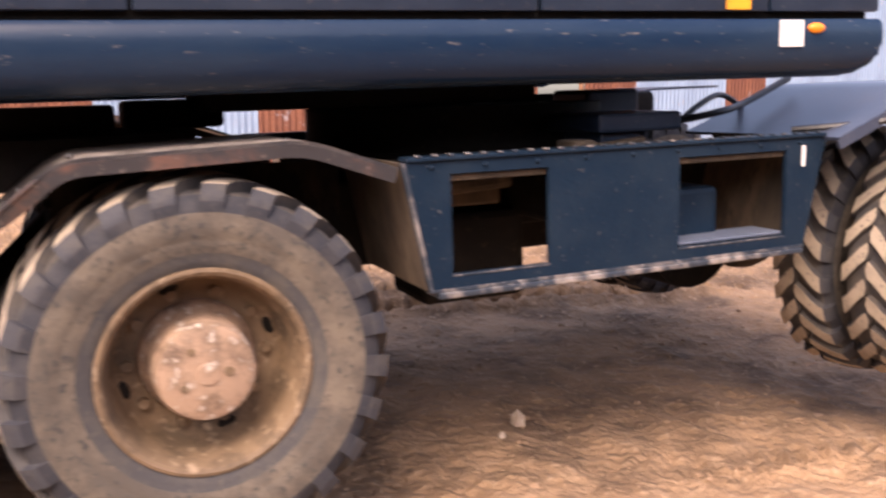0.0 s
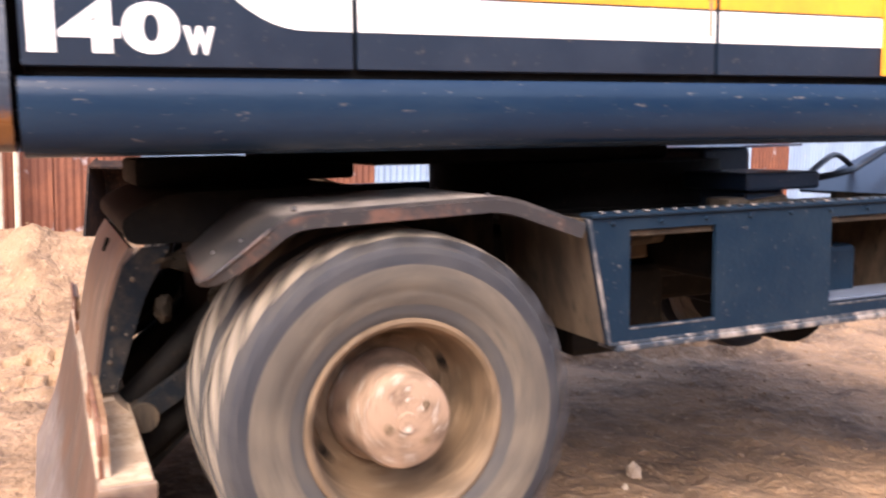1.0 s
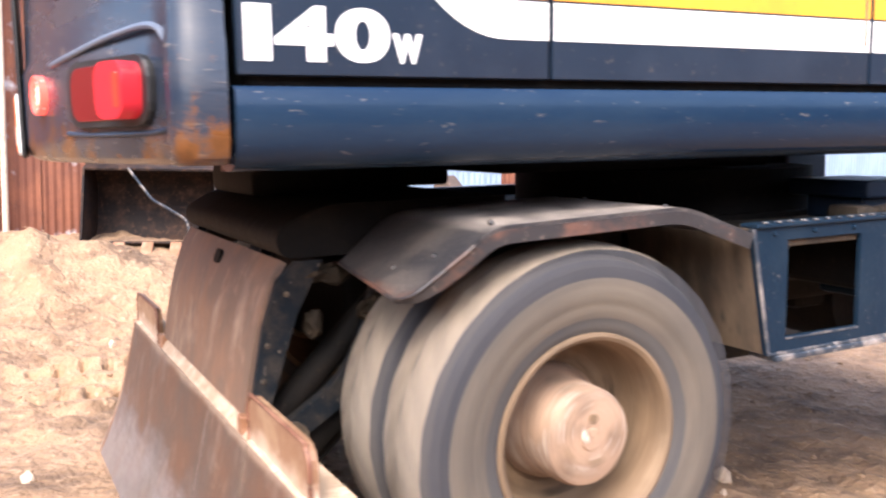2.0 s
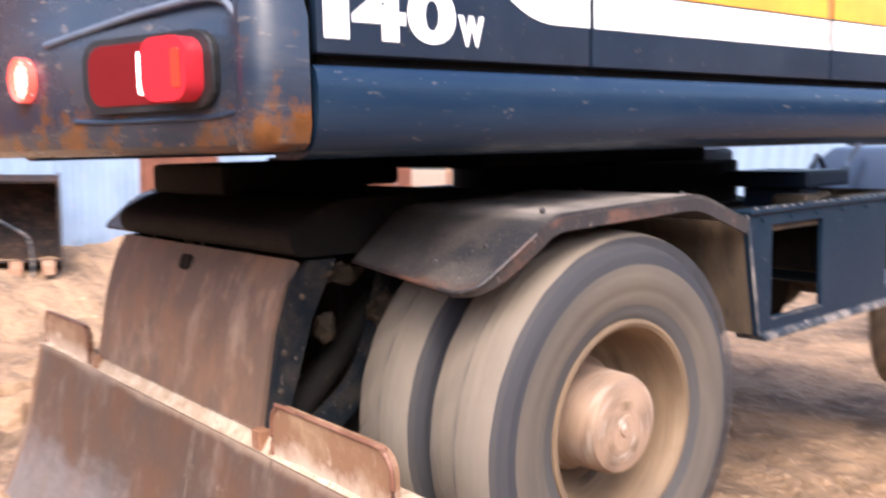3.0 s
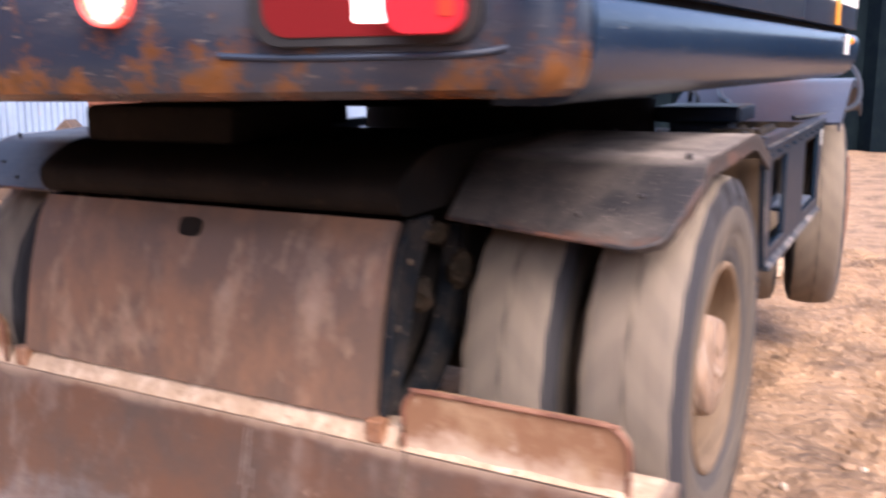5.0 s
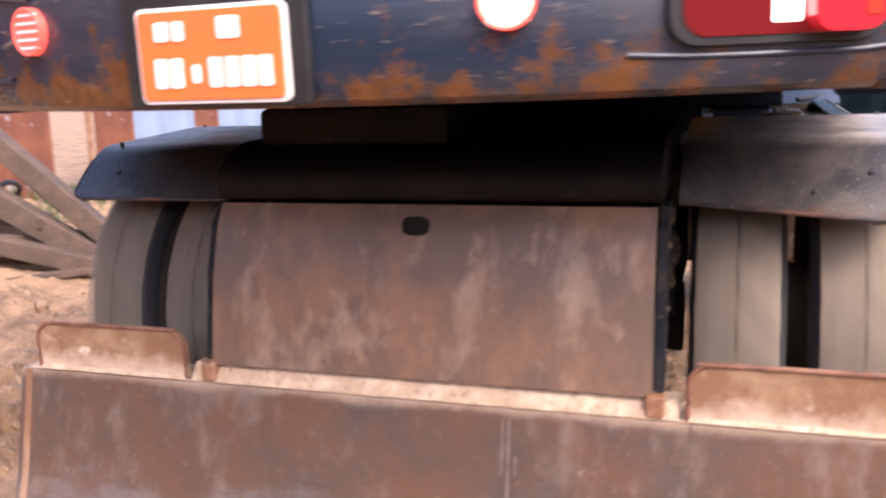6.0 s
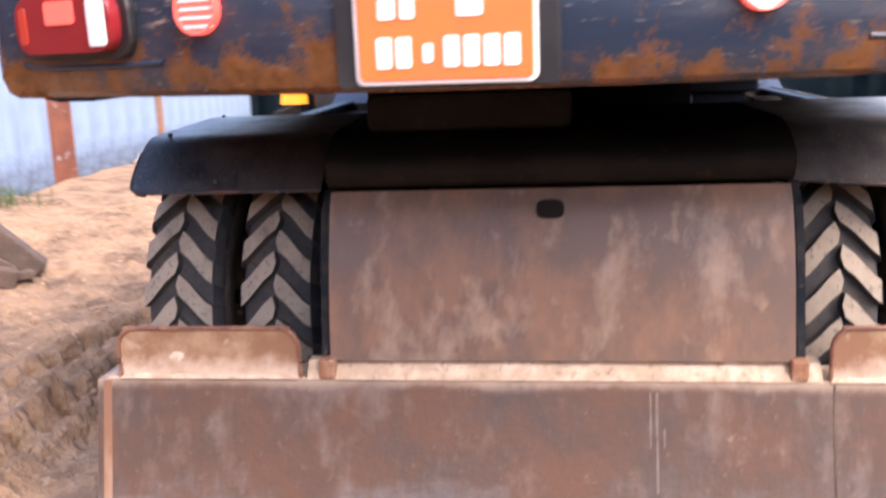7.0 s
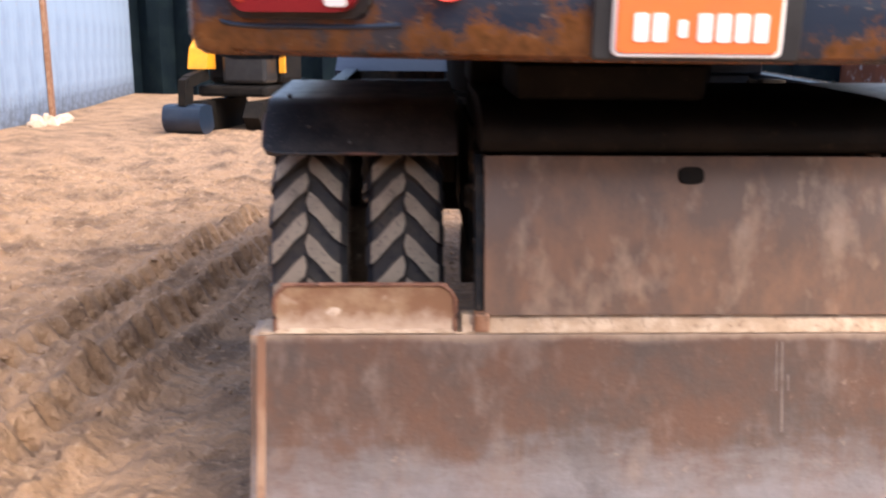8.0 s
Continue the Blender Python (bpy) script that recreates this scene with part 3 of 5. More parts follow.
def front_fender(side):
    path = rounded([(2.115, 0.515), (2.585, 0.695), (3.05, 0.70)] + ([(3.35, 0.52)] if side < 0 else []), 0.06)
    bm = bmesh.new()
    ribbon(bm, path, 0.012, -1.25, -0.45)
    ribbon(bm, [p - Vector((0, 0.0125)) for p in path], 0.03, -1.25, -1.238)
    part("fender", bm, FRONT_PAINT, machine, "blue-grey front fender plate", m=pose(0, 0, 0) if side < 0 else Matrix.Diagonal((1, -1, 1, 1)), smooth=True)


def step_box(side):
    xs, zs = [0.56, 0.71, 1.03, 1.51, 1.955, 2.13], [0.14, 0.188, 0.478, 0.517]
    bm = bmesh.new()

    def corner(i, j):
        x = xs[i]
        down = (zs[3] - zs[j]) / (zs[3] - zs[0])
        if i == 0:
            x += 0.075 * down
        if i == len(xs) - 1:
            x -= 0.09 * down
        return x
    grid = {}
    for y in (-1.18, -1.165):
        for i in range(6):
            for j in range(4):
                grid[i, j, y] = bm.verts.new((corner(i, j), y, zs[j]))
    for i in range(5):
        for j in range(3):
            if j == 1 and i in (1, 3):
                q = [(i, j), (i + 1, j), (i + 1, j + 1), (i, j + 1)]
                for k in range(4):
                    a, b = q[k], q[(k + 1) % 4]
                    bm.faces.new((grid[(*a, -1.18)], grid[(*b, -1.18)], grid[(*b, -1.165)], grid[(*a, -1.165)]))
                continue
            for y in (-1.18, -1.165):
                bm.faces.new([grid[p[0], p[1], y] for p in ((i, j), (i + 1, j), (i + 1, j + 1), (i, j + 1))])
    rim = [(i, 0) for i in range(6)] + [(5, j) for j in (1, 2, 3)] + [(i, 3) for i in (4, 3, 2, 1, 0)] + [(0, 2), (0, 1)]
    for k in range(len(rim)):
        a, b = rim[k], rim[(k + 1) % len(rim)]
        bm.faces.new((grid[(*a, -1.18)], grid[(*b, -1.18)], grid[(*b, -1.165)], grid[(*a, -1.165)]))
    flip = pose(0, 0, 0) if side < 0 else Matrix.Diagonal((1, -1, 1, 1))
    ob = part("step_box", bm, STEEL_BLUE, machine, "dark blue steel step box with two openings", m=flip)
    bm = bmesh.new()
    box(bm, 0.575, 2.125, -1.19, -1.12, 0.5175, 0.530, 0.003)
    part("top_plate", bm, STEEL_BLUE, ob)
    bm = bmesh.new()
    box(bm, 0.58, 2.10, -1.16, -0.40, 0.455, 0.475, 0.004)
    part("deck", bm, MUD, ob, "muddy deck plate")
    bm = bmesh.new()
    box(bm, 0.70, 1.06, -0.80, -0.77, 0.33, 0.45, 0.01)
    rod(bm, (0.70, -0.86, 0.40), (1.06, -0.86, 0.42), 0.03, 10)
    part("pipe", bm, MUD, ob)
    # Added black box: keeps bright ground from showing through the first opening.
    bm = bmesh.new()
    box(bm, 0.80, 1.20, -0.72, -0.40, -0.02, 0.30, 0.03)
    part("reservoir", bm, GRIME, ob, "black box added to darken the opening")
    bm = bmesh.new()
    box(bm, 0.66, 2.03, -1.195, -1.09, 0.120, 0.1385, 0.004)
    part("sill", bm, BARE, ob, "worn sill with bare steel edge")
    bm = bmesh.new()
    box(bm, 0.68, 1.10, -1.163, -1.09, 0.141, 0.158, 0.003)
    part("tread", bm, STEEL_BLUE, ob)
    bm = bmesh.new()
    prism(bm, [(0.562, 0.516), (0.575, 0.516), (0.652, 0.141), (0.637, 0.141)], -1.1645, -0.62)
    part("end_plate", bm, DRY_MUD, ob, "mud-caked end plate")
    bm = bmesh.new()
    prism(bm, [(2.115, 0.516), (2.128, 0.516), (2.042, 0.141), (2.028, 0.141)], -1.1645, -0.62)
    part("end_plate", bm, MUD, ob)
    bm = bmesh.new()
    box(bm, 1.16, 1.44, -1.10, -0.55, 0.27, 0.44, 0.02)
    box(bm, 1.15, 1.25, -1.0, -0.6, 0.44, 0.47, 0.01)
    part("tank", bm, GRIME, ob)
    bm = bmesh.new()
    box(bm, 1.52, 1.78, -1.05, -0.62, 0.17, 0.36, 0.02)
    rod(bm, (1.60, -0.85, 0.36), (1.60, -0.85, 0.41), 0.03)
    rod(bm, (1.70, -0.9, 0.36), (1.70, -0.9, 0.39), 0.022)
    part("valve_block", bm, STEEL_BLUE, ob)
    bm = bmesh.new()
    box(bm, 1.50, 1.96, -1.162, -1.02, 0.189, 0.20, 0.003)
    part("ledge", bm, PANEL_GREY, ob)
    # bare worn edges
    bm = bmesh.new()
    prism(bm, [(0.5605, 0.5165), (0.572, 0.5165), (0.647, 0.141), (0.6355, 0.141)], -1.1835, -1.1802)
    part("edge", bm, BARE, ob, "bright rubbed edge")
    bm = bmesh.new()
    box(bm, 0.64, 2.04, -1.1845, -1.1802, 0.1395, 0.1475, 0.001)
    part("edge", bm, BARE, ob)
    for x0, x1 in ((0.71, 1.03), (1.51, 1.955)):
        bm = bmesh.new()
        box(bm, x0, x1, -1.1825, -1.1802, 0.181, 0.187, 0.001)
        part("edge", bm, BARE, ob)
    if side < 0:
        for k in range(30):
            b2 = bmesh.new()
            box(b2, 0.60 + 0.051 * k, 0.618 + 0.051 * k, -1.192, -1.178, 0.5305, 0.5365, 0.002)
            part("tread_tooth", b2, BARE, ob)
        for k in range(9):
            b2 = bmesh.new()
            bmesh.ops.create_icosphere(b2, subdivisions=1, radius=0.008, matrix=Matrix.Translation((0.65 + 0.17 * k, -1.182, 0.500)))
            part("bolt", b2, STEEL_BLUE, ob)
        bm = bmesh.new()
        box(bm, 2.02, 2.032, -1.186, -1.182, 0.42, 0.49)
        part("scrape", bm, WHITE, ob, "short white paint scrape")


for s in (-1, 1):
    rear_fender(s)
    front_fender(s)
    step_box(s)

bm = bmesh.new()
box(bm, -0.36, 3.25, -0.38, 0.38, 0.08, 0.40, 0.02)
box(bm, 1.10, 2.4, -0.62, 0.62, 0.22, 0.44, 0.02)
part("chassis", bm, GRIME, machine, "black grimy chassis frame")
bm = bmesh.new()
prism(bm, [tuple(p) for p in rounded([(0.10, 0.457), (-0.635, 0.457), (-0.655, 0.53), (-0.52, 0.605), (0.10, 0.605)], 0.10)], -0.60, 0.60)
# Two boxes added on top to block the bright gap under the counterweight.
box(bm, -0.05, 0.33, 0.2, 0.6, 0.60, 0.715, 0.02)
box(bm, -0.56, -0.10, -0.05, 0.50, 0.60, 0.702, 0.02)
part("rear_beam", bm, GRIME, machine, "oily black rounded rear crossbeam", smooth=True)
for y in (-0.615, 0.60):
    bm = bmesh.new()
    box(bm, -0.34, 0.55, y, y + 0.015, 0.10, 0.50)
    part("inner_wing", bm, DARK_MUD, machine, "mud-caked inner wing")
for x in (0.0, AXLE_F):
    bm = bmesh.new()
    rod(bm, (x, -0.62, 0), (x, 0.62, 0), 0.11, 16)
    bmesh.ops.create_uvsphere(bm, u_segments=16, v_segments=10, radius=0.23, matrix=Matrix.Translation((x, 0.05, 0)) @ Matrix.Diagonal((1, 0.9, 1, 1)))
    part("axle", bm, MUD, machine, smooth=True)
bm = bmesh.new()
rod(bm, (2.33, -0.24, 0.02), (2.33, 0.24, 0.02), 0.24, 20)
box(bm, 1.9, 2.33, -0.2, 0.2, -0.02, 0.16, 0.04)
rod(bm, (0.2, 0, 0.06), (2.0, 0, 0.08), 0.045)
part("gearbox", bm, GRIME, machine, smooth=True)
bm = bmesh.new()
bmesh.ops.create_cone(bm, cap_ends=True, segments=48, radius1=0.62, radius2=0.62, depth=0.22, matrix=Matrix.Translation((1.25, 0, 0.545)))
bmesh.ops.create_cone(bm, cap_ends=True, segments=48, radius1=0.66, radius2=0.66, depth=0.05, matrix=Matrix.Translation((1.25, 0, 0.47)))
part("swing_bearing", bm, GRIME, machine, smooth=True)
bm = bmesh.new()
box(bm, 1.36, 1.70, -0.95, -0.60, 0.555, 0.618, 0.012)
box(bm, 1.40, 1.56, -0.90, -0.66, 0.475, 0.555, 0.008)
rod(bm, (1.63, -0.80, 0.475), (1.63, -0.80, 0.555), 0.03)
# Added box, placed to block the bright gap below the upper body.
far_chest = bmesh.new()
box(far_chest, 1.75, 2.45, 0.20, 0.60, 0.44, 0.685, 0.03)
box(far_chest, 1.85, 2.10, 0.10, 0.20, 0.46, 0.62, 0.02)
part("valve_chest", far_chest, GRIME, machine, "black grimy valve chest", smooth=True)
boom_foot = bmesh.new()
box(boom_foot, 1.78, 2.05, -0.22, 0.08, 0.43, 0.70, 0.02)
part("boom_foot", boom_foot, SLATE, machine, "dark boom foot casting")
housing = part("valve_housing", bm, SLATE, machine, "dark valve housing on the deck")
bm = bmesh.new()
rod(bm, (1.30, -1.0, 0.50), (1.30, -0.86, 0.50), 0.035, 10)
rod(bm, (1.30, -0.93, 0.50), (1.55, -0.93, 0.52), 0.018, 8)
rod(bm, (1.55, -0.98, 0.50), (1.95, -0.98, 0.50), 0.02, 8)
box(bm, 1.22, 1.30, -1.02, -0.9, 0.475, 0.54, 0.01)
part("pipe", bm, MUD, housing, "dusty pipe fittings", smooth=True)
bm = bmesh.new()
box(bm, 1.55, 2.08, -1.06, -0.88, 0.476, 0.490, 0.003)
part("cover", bm, PANEL_GREY, housing)
tube("hose", [(1.55, -0.7, 0.53), (1.75, -0.72, 0.56), (2.0, -0.78, 0.60), (2.2, -0.70, 0.63), (2.5, -0.62, 0.72)], 0.014, BLACK, machine)
tube("hose", [(1.9, -0.65, 0.55), (2.05, -0.62, 0.63), (2.22, -0.55, 0.66), (2.4, -0.5, 0.58)], 0.012, BLACK, machine)
tube("hose", [(2.10, -1.05, 0.535), (2.35, -1.27, 0.57), (2.6, -1.28, 0.68), (2.85, -1.2, 0.78), (3.0, -1.0, 0.9)], 0.013, BLACK, machine)


# rear guard plate and dozer blade
bm = bmesh.new()
ribbon(bm, rounded([(-0.758, 0.022), (-0.745, 0.10), (-0.712, 0.27), (-0.665, 0.40), (-0.632, 0.452)], 0.1), 0.018, -0.592, 0.592)
guard = part("guard_plate", bm, PLATE, machine, "worn brown steel guard plate with a round hole", smooth=True)
# Solid black plug on the plate; paints the shade inside the hole.
bm = bmesh.new()
slab_hole = [(0.036 * math.cos(a) * (abs(math.cos(a)) ** -0.35 if abs(math.cos(a)) > 0.05 else 1), 0.025 * math.sin(a) * (abs(math.sin(a)) ** -0.35 if abs(math.sin(a)) > 0.05 else 1)) for a in [k * math.pi / 10 for k in range(20)]]
tilt = Matrix.Translation((-0.664, 0.01, 0.402)) @ Euler((0, radians(20), 0)).to_matrix().to_4x4()
front = [bm.verts.new(tilt @ Vector((-0.006, y, z))) for y, z in slab_hole]
back = [bm.verts.new(tilt @ Vector((0.004, y, z))) for y, z in slab_hole]
bm.faces.new(front)
bm.faces.new(back[::-1])
for i in range(20):
    bm.faces.new((front[i], front[(i + 1) % 20], back[(i + 1) % 20], back[i]))
part("hole", bm, GRIME, guard)
for y in (-0.618, 0.597):
    bm = bmesh.new()
    prism(bm, [(-0.745, 0.03), (-0.70, 0.27), (-0.655, 0.40), (-0.60, 0.45), (-0.52, 0.45), (-0.60, 0.30), (-0.69, 0.03)], y, y + 0.02)
    br = part("side_bracket", bm, BLUE_BLACK_STEEL, guard, "grimy blue-black bracket plate with mud specks")
    for x, z in ((-0.69, 0.22), (-0.705, 0.12), (-0.63, 0.36)):
        b2 = bmesh.new()
        bmesh.ops.create_icosphere(b2, subdivisions=1, radius=0.009, matrix=Matrix.Translation((x, y + (0.0 if y < 0 else 0.02), z)))
        part("bolt", b2, MUD, br)

blade = tagged(new("dozer_blade"), "rust-brown dozer blade pressed on the ground")
blade.parent = machine
FACE = [(-0.775, -0.03), (-0.795, -0.12), (-0.818, -0.21), (-0.848, -0.33), (-0.890, -0.45), (-0.930, -0.55), (-0.965, -0.618)]
bm = bmesh.new()
prism(bm, FACE + [(-0.935, -0.618), (-0.875, -0.50), (-0.80, -0.34), (-0.74, -0.20), (-0.715, -0.10), (-0.715, -0.052), (-0.652, -0.052), (-0.652, -0.03)], -1.225, 1.225)
part("mouldboard", bm, BLADE, blade, "smooth worn steel face", smooth=True)
bm = bmesh.new()
box(bm, -0.768, -0.655, -1.22, 1.22, -0.0296, -0.0245)
part("ledge", bm, DUST, blade, "ledge under pale dust")
bm = bmesh.new()
k = 80
rowsy = [-0.655 + 1.31 * i / k for i in range(k + 1)]
wedge = [[bm.verts.new((x + 0.004 * noise.noise((y * 30, x * 50, 2)), y, z + 0.007 * noise.noise((y * 24, x * 60, 5)) * (z > -0.02))) for x, z in ((-0.772, -0.0255), (-0.762, -0.008), (-0.742, 0.016), (-0.70, 0.018), (-0.66, -0.0255))] for y in rowsy]
for a, b in zip(wedge, wedge[1:]):
    for i in range(5):
        bm.faces.new((a[i], a[(i + 1) % 5], b[(i + 1) % 5], b[i]))
bm.faces.new(wedge[0])
bm.faces.new(wedge[-1])
part("dirt_ridge", bm, DUST, blade, "pale dirt heaped along the ledge")
for y0 in (-1.2248, 1.2018):
    bm = bmesh.new()
    ribbon(bm, [(x - 0.0022, z) for x, z in FACE][::-1], 0.004, y0, y0 + 0.023)
    part("worn_edge", bm, EDGE, blade, "rust-orange worn end edge")
for y0 in (-1.242, 1.2255):
    bm = bmesh.new()
    prism(bm, FACE + [(-0.79, -0.618), (-0.665, -0.36), (-0.648, -0.03)], y0, y0 + 0.0165)
    part("end_plate", bm, BLADE, blade)
for y0 in (-1.175, 0.675):
    bm = bmesh.new()
    pts = [(y0, -0.024), (y0 + 0.5, -0.024)] + [(y0 + 0.5 - 0.055 + 0.055 * math.cos(a), 0.059 + 0.055 * math.sin(a)) for a in np.linspace(0, math.pi / 2, 5)] + [(y0 + 0.055 + 0.055 * math.cos(a), 0.059 + 0.055 * math.sin(a)) for a in np.linspace(math.pi / 2, math.pi, 5)]
    fr = [bm.verts.new((-0.765, y, z)) for y, z in pts]
    bk = [bm.verts.new((-0.745, y, z)) for y, z in pts]
    bm.faces.new(fr)
    bm.faces.new(bk[::-1])
    for i in range(len(pts)):
        bm.faces.new((fr[i], fr[(i + 1) % len(pts)], bk[(i + 1) % len(pts)], bk[i]))
    tab = part("wing_tab", bm, TAB, blade, "rusty upright tab with rounded corners")
    tube("rim", [(-0.7655, y, z) for y, z in pts[1:] + pts[:1]], 0.006, RUST_DARK, tab)
for y in (-0.60, 0.60):
    bm = bmesh.new()
    box(bm, -0.775, -0.735, y - 0.022, y + 0.022, -0.024, 0.03, 0.006)
    part("hinge_lug", bm, RUST, blade)
for y0 in (-1.175, 0.675):
    bm = bmesh.new()
    low, top = [], []
    for k in range(26):
        y = y0 + 0.5 * k / 25
        h = 0.006 + 0.014 * abs(noise.noise((y * 17, 0.3, 1.0)))
        low.append((y, h))
    a1 = [bm.verts.new((-0.776, y, -0.0245)) for y, h in low]
    a2 = [bm.verts.new((-0.7655, y, -0.0245 + h)) for y, h in low]
    a3 = [bm.verts.new((-0.7655, y, -0.0245)) for y, h in low]
    for i in range(25):
        for u, v in ((a1, a2), (a2, a3), (a3, a1)):
            bm.faces.new((u[i], u[i + 1], v[i + 1], v[i]))
    part("dust_drift", bm, DUST, blade, "pale dust caught along the tab")
for y in (-0.682,):
    bm = bmesh.new()
    ribbon(bm, [(x - 0.0015, z) for x, z in FACE[:4]][::-1], 0.002, y - 0.0025, y + 0.0025)
    part("weld_seam", bm, MUD, blade)
# bare scratches down the face, and a splash of pale paint on one tab
for y, w, k0, k1 in ((-0.236, 0.004, 0, 2), (-0.252, 0.007, 0, 3), (-0.270, 0.005, 1, 2)):
    bm = bmesh.new()
    pts = [((FACE[k][0] * (1 - t) + FACE[k + 1][0] * t) - 0.0012, FACE[k][1] * (1 - t) + FACE[k + 1][1] * t) for k in range(k0, k1) for t in (0.25, 0.75)]
    half = [y - w * (0.4 + 0.6 * abs(noise.noise((y * 40, i * 0.9, 1.0)))) for i in range(len(pts))]
    ribbon(bm, pts[::-1], 0.002, half, [y + (y - h) for h in half])
    part("scratch", bm, SCRATCH, blade, "pale scratch")
bm = bmesh.new()
rim = [bm.verts.new((-0.7665, 1.01 + (0.012 + 0.012 * noise.noise((k * 1.7, 0.2, 3.0))) * math.cos(k * 0.524) * 1.6, 0.035 + (0.012 + 0.012 * noise.noise((k * 1.7, 0.2, 3.0))) * math.sin(k * 0.524))) for k in range(12)]
crown = bm.verts.new((-0.769, 1.01, 0.035))
for k in range(12):
    bm.faces.new((rim[k], rim[(k + 1) % 12], crown))
part("paint_splash", bm, STONE, blade, "small splash of pale paint")
for y in (-0.5, 0.5):
    bm = bmesh.new()
    rod(bm, (-0.30, y, 0.30), (-0.72, y, -0.10), 0.045, 12)
    rod(bm, (-0.28, y, 0.10), (-0.70, y, -0.24), 0.06, 12)
    prism(bm, [(-0.70, -0.35), (-0.30, 0.02), (-0.30, 0.16), (-0.70, -0.20)], y - 0.03, y + 0.03)
    part("blade_arm", bm, GRIME, blade, "grimy black lift arm and cylinder", smooth=True)
for side in (-1, 1):
    y = side * 0.575
    bm = bmesh.new()
    knee = rounded([(-0.345, 0.40), (-0.40, 0.20), (-0.47, 0.085), (-0.70, -0.06)], 0.09)
    outline = [tuple(p) for p in knee] + [tuple(p) for p in rounded([(-0.72, -0.15), (-0.43, 0.025), (-0.345, 0.15), (-0.27, 0.38)], 0.09)]
    prism(bm, outline, y - 0.02, y + 0.02)
    link = part("link", bm, BLUE_BLACK_STEEL, blade, "curved blue-black steel side link with specks")
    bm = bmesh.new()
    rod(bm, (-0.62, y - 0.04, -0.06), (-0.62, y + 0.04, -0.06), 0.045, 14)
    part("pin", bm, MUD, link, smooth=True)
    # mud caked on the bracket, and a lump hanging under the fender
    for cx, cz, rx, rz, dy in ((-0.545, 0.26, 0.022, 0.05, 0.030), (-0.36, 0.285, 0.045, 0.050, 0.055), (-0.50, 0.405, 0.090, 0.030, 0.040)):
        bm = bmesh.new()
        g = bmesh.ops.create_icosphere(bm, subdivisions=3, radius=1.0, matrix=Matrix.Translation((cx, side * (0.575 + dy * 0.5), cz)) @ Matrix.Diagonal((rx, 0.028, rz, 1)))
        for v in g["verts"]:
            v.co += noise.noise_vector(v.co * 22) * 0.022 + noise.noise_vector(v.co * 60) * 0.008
        part("caked_mud", bm, LUMP_MUD, link, "dark brown caked mud", smooth=True)


# wheels: two tyres on one deep rim each
LUGS = 24
LUG_PITCH = 2 * math.pi / LUGS


def tyre_mesh(hand):
    """One moulded tyre: staggered slanted lugs raised out of the tread and over the shoulder."""
    half = [(0.0, 0.4865, 0), (0.003, 0.4862, 0), (0.007, 0.486, 1), (0.035, 0.4845, 1), (0.062, 0.482, 1), (0.085, 0.478, 1), (0.098, 0.472, 1), (0.109, 0.455, 1), (0.1165, 0.435, 1), (0.1185, 0.428, 0), (0.1195, 0.415, 0), (0.120, 0.395, 0), (0.118, 0.366, 0), (0.1145, 0.360, 0), (0.1145, 0.352, 0), (0.113, 0.345, 0), (0.1085, 0.322, 0), (0.1065, 0.318, 0), (0.105, 0.305, 0), (0.098, 0.285, 0), (0.085, 0.268, 0)]
    stations = [(-1, p) for p in half[:0:-1]] + [(1, p) for p in half]
    wide, crown = 0.078, 0.064
    cols = sorted({round(v % LUG_PITCH, 5) for c in (0.0, LUG_PITCH / 2) for v in (c, c - wide, c - crown, c + crown, c + wide)})
    angles = [(k, c) for k in range(LUGS) for c in cols]
    verts, raised = [], []
    for side, (y, r, lug) in stations:
        slant = hand * float(np.interp(y, [0.0, 0.015, 0.06, 0.098, 0.117], [-0.035, -0.035, 0.072, 0.155, 0.172]))
        for k, c in angles:
            d = abs((c - (LUG_PITCH / 2 if side > 0 else 0.0) + LUG_PITCH / 2) % LUG_PITCH - LUG_PITCH / 2)
            up = 1.0 if lug and d < crown + 1e-4 else 0.0
            a = k * LUG_PITCH + c + slant
            rr, yy = r + (0.028 if y < 0.1 else 0.022) * up, y + (0.006 * up if y > 0.09 else 0.0)
            # the groove between the two rows of lugs runs in a zigzag
            swerve = 0.011 * math.cos(2 * math.pi * c / LUG_PITCH) * max(0.0, 1 - y / 0.05)
            verts.append((rr * math.cos(a), side * yy + swerve, rr * math.sin(a)))
            raised.append(up)
    m = len(angles)
    faces, kinds = [], []
    for j in range(len(stations) - 1):
        y = (stations[j][1][0] + stations[j + 1][1][0]) / 2
        r = (stations[j][1][1] + stations[j + 1][1][1]) / 2
        for i in range(m):
            q = (j * m + i, j * m + (i + 1) % m, (j + 1) * m + (i + 1) % m, (j + 1) * m + i)
            faces.append(q)
            up = sum(raised[v] for v in q)
            # Inner rings take the painted gap shade; lug tops pale, notches darker.
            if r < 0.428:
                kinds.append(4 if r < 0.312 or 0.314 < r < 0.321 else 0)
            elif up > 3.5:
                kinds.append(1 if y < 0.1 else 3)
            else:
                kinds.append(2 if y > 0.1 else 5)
    me = bpy.data.meshes.new("tyre")
    me.from_pydata(verts, [], faces)
    for mt in (RUBBER, LUG, GROOVE, SHOULDER, BEAD_SHADE, FLOOR):
        me.materials.append(mt)
    for p, kind in zip(me.polygons, kinds):
        p.material_index = kind
        p.use_smooth = True
    me.update()
    me.set_sharp_from_angle(angle=radians(32))
    return me


TYRES = {-1: tyre_mesh(1), 1: tyre_mesh(-1)}


